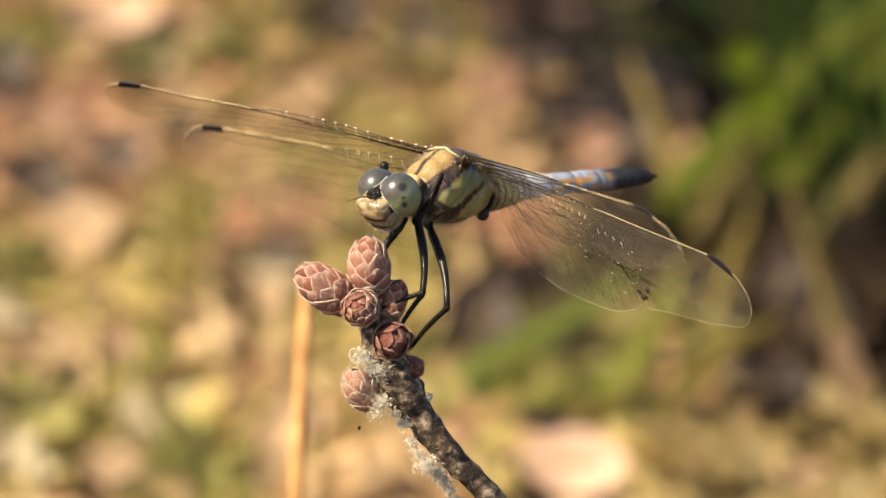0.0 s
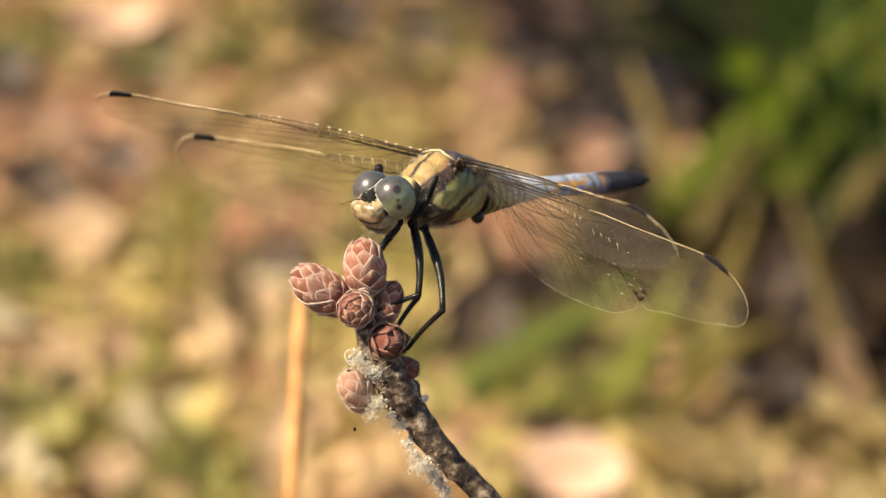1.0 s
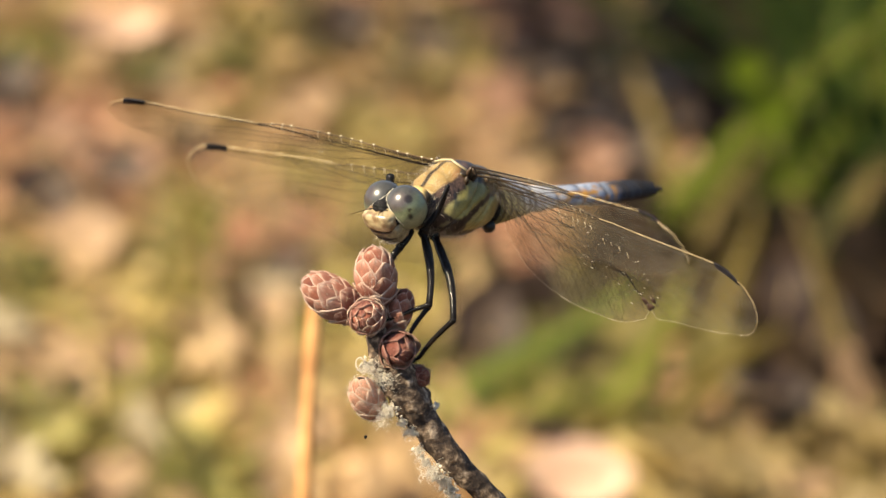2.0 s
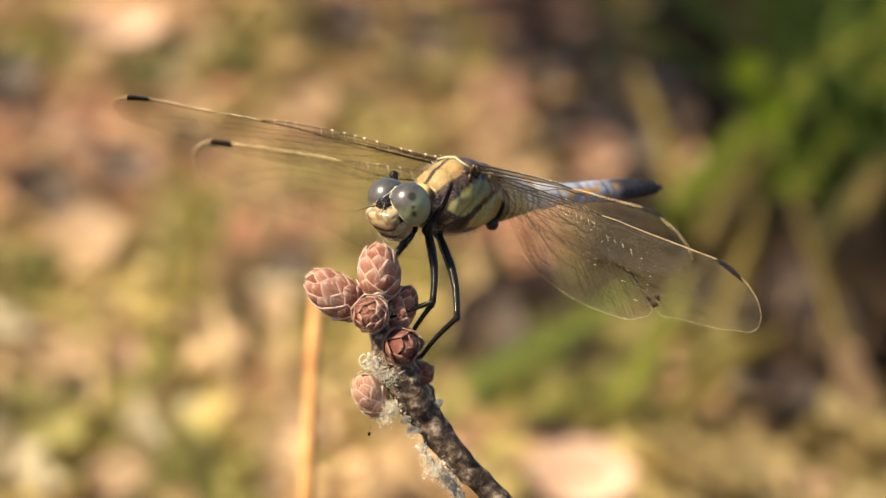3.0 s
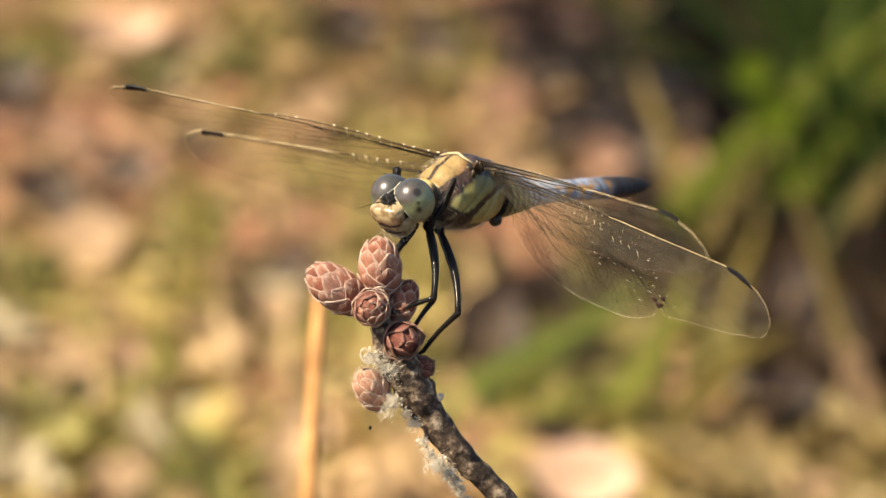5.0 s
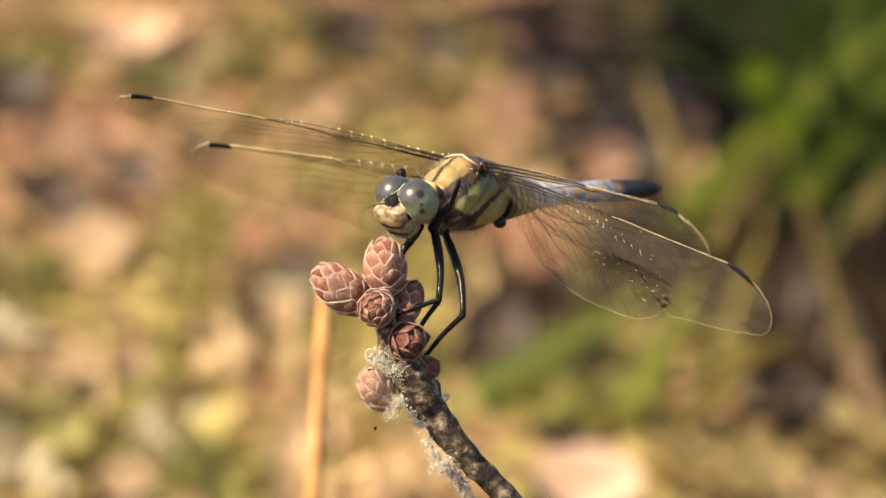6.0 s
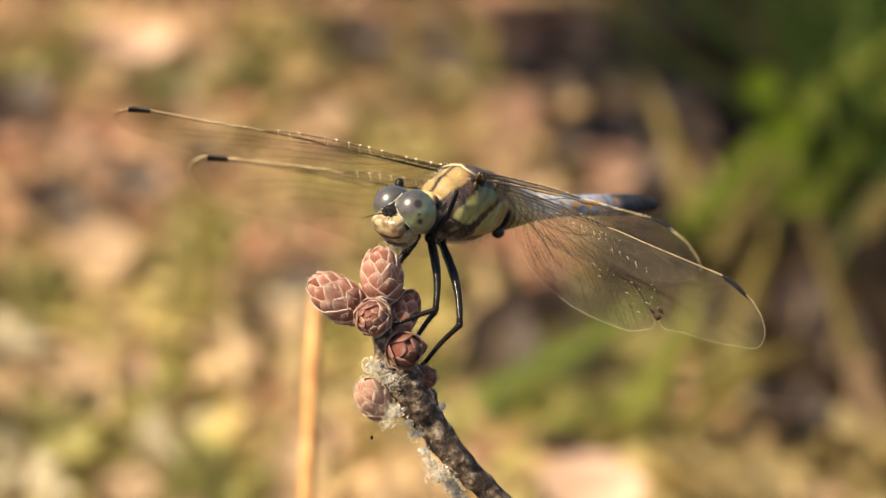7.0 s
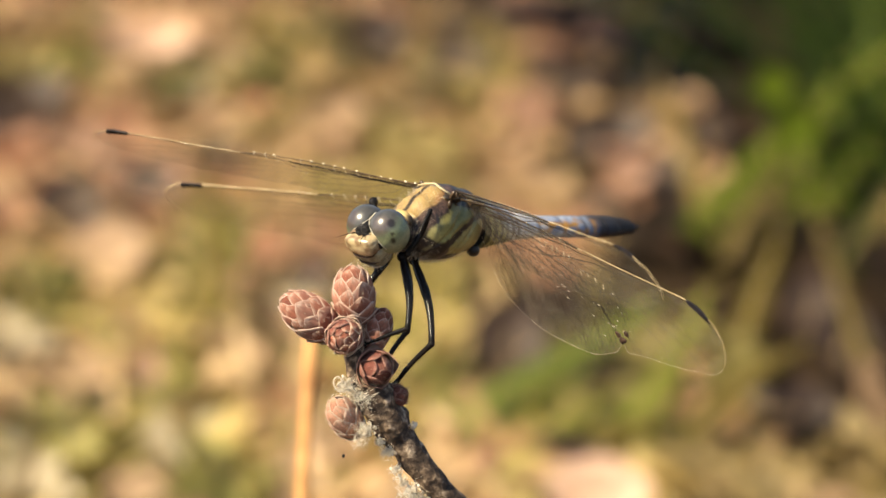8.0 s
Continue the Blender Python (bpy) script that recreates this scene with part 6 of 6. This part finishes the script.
    if torn:
        g = Geo()
        for k in range(7):
            u, c = 0.572 + rnd.gauss(0, 0.009), rear(0.572) - 0.018 + rnd.gauss(0, 0.010)
            p = at(u, c)
            g.ball(p, (0.30 * MM, 0.30 * MM, 0.10 * MM), None, 7, 10, None, lambda d: 1 + 0.8 * noise.noise(d * 2 + Vector((k, 0, 0))))
        part("wing_blemish", g, M_BLEMISH, wing, "dark brown blemish at a notch in the rear edge")
    # pale flecks painted for glints on the wing's skin
    g = Geo()
    for _ in range(70 if torn else 26 if side > 0 else 3):
        u = rnd.gauss(0.46, 0.12) if torn else rnd.uniform(0.3, 0.75)
        p = at(u, front(u) + (rear(u) - front(u)) * max(0.15, min(0.95, rnd.gauss((0.55 if torn else 0.45) + 1.1 * (u - 0.46), 0.13)))) + mmv(0, 0, 0.05)
        g.ball(p, (rnd.uniform(0.015, 0.05) * MM, rnd.choice([0.02, 0.03, 0.05, 0.08, 0.16, 0.30]) * MM, 0.015 * MM), None, 4, 6)
    tagged(part("dust", g, M_SILK, wing, "pale flecks put in for glints on the wing"), kind="stuff")
    return wing


def build_leg(name, pts, rads, label):
    """A leg along thigh, shin and foot, with rows of bristles on the shin."""
    rnd = random.Random(len(label))
    root = None
    for k, (nm, a, b) in enumerate((("thigh", pts[0], pts[1]), ("shin", pts[1], pts[2]), ("foot", pts[2], pts[3]))):
        g = Geo()
        a, b = Vector(a) * MM, Vector(b) * MM
        d = (b - a).normalized()
        out = Vector((0, 1, 0.35)) - d * d.dot(Vector((0, 1, 0.35)))
        bow = out.normalized() * (b - a).length * (0.065, -0.035, 0.05)[k] * (-1 if b.y < a.y and k == 0 else 1)
        n = 14
        line_pts = [a + (b - a) * i / n + bow * math.sin(math.pi * (i / n) ** 1.2) for i in range(n + 1)]
        r0, r1 = rads[k] * MM, rads[k + 1] * MM
        girth = [(0, 1.0), (0.09, 0.62), (0.16, 0.92), (0.4, 1.05), (0.8, 0.90), (0.94, 0.92), (1, 1.08)] if k == 0 else [(0, 1.0), (0.15, 0.88), (0.6, 0.95), (1, 1.0)]
        g.tube(line_pts, [(r0 + (r1 - r0) * i / n) * line(girth, i / n) * (1 + 0.09 * noise.noise(Vector((i * 0.9, k * 3.1, len(label))))) for i in range(n + 1)], 12)
        g.ball(a, (r0 * 1.12,) * 3, None, 8, 10)
        if k > 0:
            s = d.orthogonal().normalized()
            t = d.cross(s)
            for i in range(14):
                p = line_pts[i]
                for turn in (0.3, 1.9, 3.6, 5.1):
                    w = (math.cos(turn) * s + math.sin(turn) * t + d * 0.55).normalized()
                    g.tube([p, p + w * rnd.uniform(0.45, 0.8) * MM], [0.045 * MM, 0.010 * MM], 3)
        if root is None:
            root = part(name, g, M_LEG, dragonfly, label)
        else:
            part(nm, g, M_LEG, root)
    return root


build_thorax()
HEAD = build_head()
ABDOMEN = build_abdomen()
WINGS = {"rf": build_wing(FORE, -1, "forewing"), "lf": build_wing(FORE_STRAIGHT, 1, "forewing"), "rh": build_wing(HIND_LONG, -1, "hindwing"), "lh": build_wing(HIND, 1, "hindwing", True)}
LEGS = [build_leg("leg", [(6.1, 1.0, -3.3), (8.2, 4.8, -9.9), (10.0, 2.6, -11.5), (10.6, 1.6, -12.2)], (0.50, 0.31, 0.22, 0.13), "black bristly middle leg gripping the cones"),
        build_leg("leg", [(3.9, 0.9, -3.6), (6.8, 7.1, -11.0), (7.3, 4.1, -15.6), (7.6, 3.0, -16.6)], (0.54, 0.33, 0.23, 0.13), "long black bristly hind leg gripping the twig"),
        build_leg("leg", [(3.6, -0.6, -3.6), (4.6, 2.2, -10.9), (6.4, 1.7, -13.9), (6.9, 1.2, -14.8)], (0.56, 0.32, 0.22, 0.13), "black hind leg reaching round the twig"),
        build_leg("leg", [(7.0, -0.2, -3.4), (8.9, 0.4, -4.9), (9.8, 0.0, -6.8), (10.4, -0.3, -8.0)], (0.55, 0.42, 0.34, 0.2), "short black middle leg on the top cone")]
build_leg("foreleg", [(7.2, -1.6, -2.6), (7.3, -3.4, 1.5), (8.0, -2.4, -1.6), (8.6, -1.8, -2.6)], (0.5, 0.45, 0.28, 0.14), "black foreleg folded up behind the head")
build_leg("foreleg", [(7.0, 1.8, -2.8), (6.75, 3.5, 2.1), (7.9, 3.4, -1.0), (8.5, 2.8, -2.4)], (0.34, 0.22, 0.20, 0.12), "black foreleg folded up beside the thorax")

# ---- movement: seconds, then degrees (or metres for the body) ----
RIGHT_FORE = [
    (0, 16.7, -0, -35),
    (0.5, 17.8, 0.8, -35),
    (1, 17.9, 1.1, -35),
    (1.5, 17.3, 1, -35),
    (3, 16.8, 0.6, -35),
    (3.5, 24, -2.9, -25),
    (4, 21.2, -1.2, -27),
    (4.5, 20.7, -0.9, -28),
    (6, 18.3, 0.7, -32),
    (6.5, 18.5, 0.9, -33),
    (7, 18.8, 1.3, -33),
    (7.5, 18.9, 2.4, -30),
    (8, 18, 2.3, -24),
]
RIGHT_HIND = [
    (0, 0, 4.3, -50),
    (0.5, 0.4, 5.1, -50),
    (1, 0.8, 5.5, -50),
    (1.5, 0.5, 5.7, -50),
    (3, 0, 5.3, -50),
    (3.5, 8.7, 1.9, -25),
    (4, 5.8, 3.3, -30),
    (4.5, 4.6, 3.6, -32),
    (6, 2.8, 6.1, -40),
    (6.5, 2.7, 6.4, -42),
    (7, 3, 6.7, -42),
    (7.5, 4.1, 8.8, -36),
    (8, 4, 8.7, -30),
]
LEFT_FORE = [
    (0, 25.8, -3.3, -53),
    (0.5, 26, -3.7, -53),
    (1, 25.8, -3.8, -53),
    (1.5, 26, -4.2, -53),
    (3, 26.3, -4.4, -53),
    (3.5, 21.8, -2.0, -53),
    (4, 23.1, -2.7, -53),
    (4.5, 23.3, -2.9, -53),
    (6, 24.6, -4.6, -53),
    (6.5, 24.8, -4.5, -53),
    (7, 25.3, -3.9, -53),
    (7.5, 26.8, -2.5, -53),
    (8, 26.4, -2.8, -53),
]
LEFT_HIND = [
    (0, 8.2, 4.2, -59.2),
    (0.5, 8.1, 3.6, -59.5),
    (1, 7.9, 3.6, -59.3),
    (1.5, 8.4, 3.6, -59.6),
    (3, 8.7, 3.3, -59.5),
    (3.5, 5.1, 7.3, -59.6),
    (4, 5.7, 6.1, -58.3),
    (4.5, 5.6, 5.8, -57.8),
    (6, 7.3, 4.5, -58.5),
    (6.5, 7.4, 4.4, -58.7),
    (7, 8, 4.9, -59.9),
    (7.5, 9.7, 6.6, -62.1),
    (8, 10, 5.7, -62.4),
]
TAIL = [
    (0, -4.98, 4.71),
    (0.5, -4.06, 4.39),
    (1, -4.44, 4.46),
    (1.5, -4.89, 4.52),
    (3, -4.24, 4.25),
    (3.5, 1.54, 3),
    (4, 0.28, 3.16),
    (4.5, 0.35, 3),
    (6, -2.09, 3.34),
    (6.5, -2.35, 2.95),
    (7, -2.3, 1.97),
    (7.5, -2.83, 0.73),
    (8, -2.42, 0.59),
]
BODY = [
    (0, 0, 0, 0),
    (0.5, -5e-05, -2e-05, -0.0001),
    (1, -9e-05, -3e-05, -0.00013),
    (1.5, -4e-05, -5e-05, -0.00024),
    (3, -5e-05, -8e-05, -0.00035),
    (3.5, 0.00039, -0.00011, -0.00053),
    (4, 0.00024, -0.00011, -0.00053),
    (4.5, 0.00021, -0.00011, -0.00051),
    (6, 0.0001, -0.00014, -0.00066),
    (6.5, 0.00013, -0.00015, -0.0007),
    (7, 0.00021, -0.00015, -0.00072),
    (7.5, 0.00025, -0.00016, -0.00073),
    (8, 0.00037, -0.00017, -0.00078),
]
# seconds; turn to its left, nod down, lean to its left
HEAD_ROWS = [
    (0, -4, 38, 4), (1.1, -4, 38, 4), (1.2, -12, 4, 4), (1.3, -17, -12, 8), (1.5, -17, -10, 10), (1.6, -5, 34, 4), (1.8, -4, 38, 4), (3.0, -4, 38, 4),
    (3.2, 14, 40, -6), (3.3, 13, 40, -5), (3.4, 3, 38, 5), (3.9, 2, 38, 5), (4.0, -3, 18, 5), (4.1, 1, 38, 5), (6.0, -3, 38, 4), (8, -3, 38, 4),
]


def wing_pose(root, side, sweep, droop, twist):
    return pose(*(Vector(root) * MM)) @ pose(0, 0, 0, 0, 0, -side * sweep) @ pose(0, 0, 0, -side * droop, 0, 0) @ pose(0, 0, 0, 0, twist, 0)


def with_flick(rows):
    """The sudden settling of wings and tail just after 3 s."""
    out = []
    for r in rows:
        out.append(r)
        if r[0] == 3:
            nxt = rows[rows.index(r) + 1]
            out += [(3.04, *r[1:]), (3.2, *nxt[1:])]
    return out


# seconds, sideways lean of the straw in the breeze, degrees
SWAY = [(0, 0), (0.5, -0.22), (1, -0.08), (1.5, 0.17), (3, 0.11), (4.5, 0.17), (6, 0.14), (7, -0.3), (7.5, -0.75), (8, 0.19)]


# seconds, turn of the shrub in a gust, degrees
GUST = [(0, 0), (6.2, 0), (7.0, 0.8), (7.5, 1.3), (7.75, 3.4), (8, 6.6)]


def motions():
    walk(SHRUB, [(t, pose(*SHRUB_AT, 0, 0, a)) for t, a in GUST])
    foot = (-0.0219, 0.5, 0)
    walk(STRAW, [(t, pose(*foot, 0, a, 0) @ pose(0.0219, -0.5, 0)) for t, a in SWAY])
    walk(dragonfly, [(t, Matrix.Translation((x, y, z)) @ pose(*BODY_AT, *BODY_TURN)) for t, x, y, z in with_flick(BODY)])
    still = pose(0, 0, 0, *BODY_TURN).inverted()
    for leg in LEGS:                               # the legs hold on to the twig while the body rocks sideways
        walk(leg, [(t, Matrix.Translation(still @ Vector((-x, 0, 0)))) for t, x, y, z in with_flick(BODY)])
    walk(HEAD, [(t, pose(*(Vector(NECK_AT) * MM), lean, nod, turn) @ pose(1.6 * MM, 0, 0.8 * MM)) for t, turn, nod, lean in HEAD_ROWS])
    walk(ABDOMEN, [(t, pose(-5.5 * MM, 0, -0.6 * MM, 0, nod, turn)) for t, turn, nod in with_flick(TAIL)])
    for key, root, side, rows in (("rf", (1.2, -2.2, 3.6), -1, RIGHT_FORE), ("rh", (-2.8, -1.9, 1.7), -1, RIGHT_HIND),
                                  ("lf", (1.2, 2.2, 3.95), 1, [(t, a, b + 0.8, c) for t, a, b, c in LEFT_FORE]), ("lh", (-2.8, 2.2, 2.8), 1, LEFT_HIND)):
        walk(WINGS[key], [(t, wing_pose(root, side, *a)) for t, *a in with_flick(rows)])


motions()
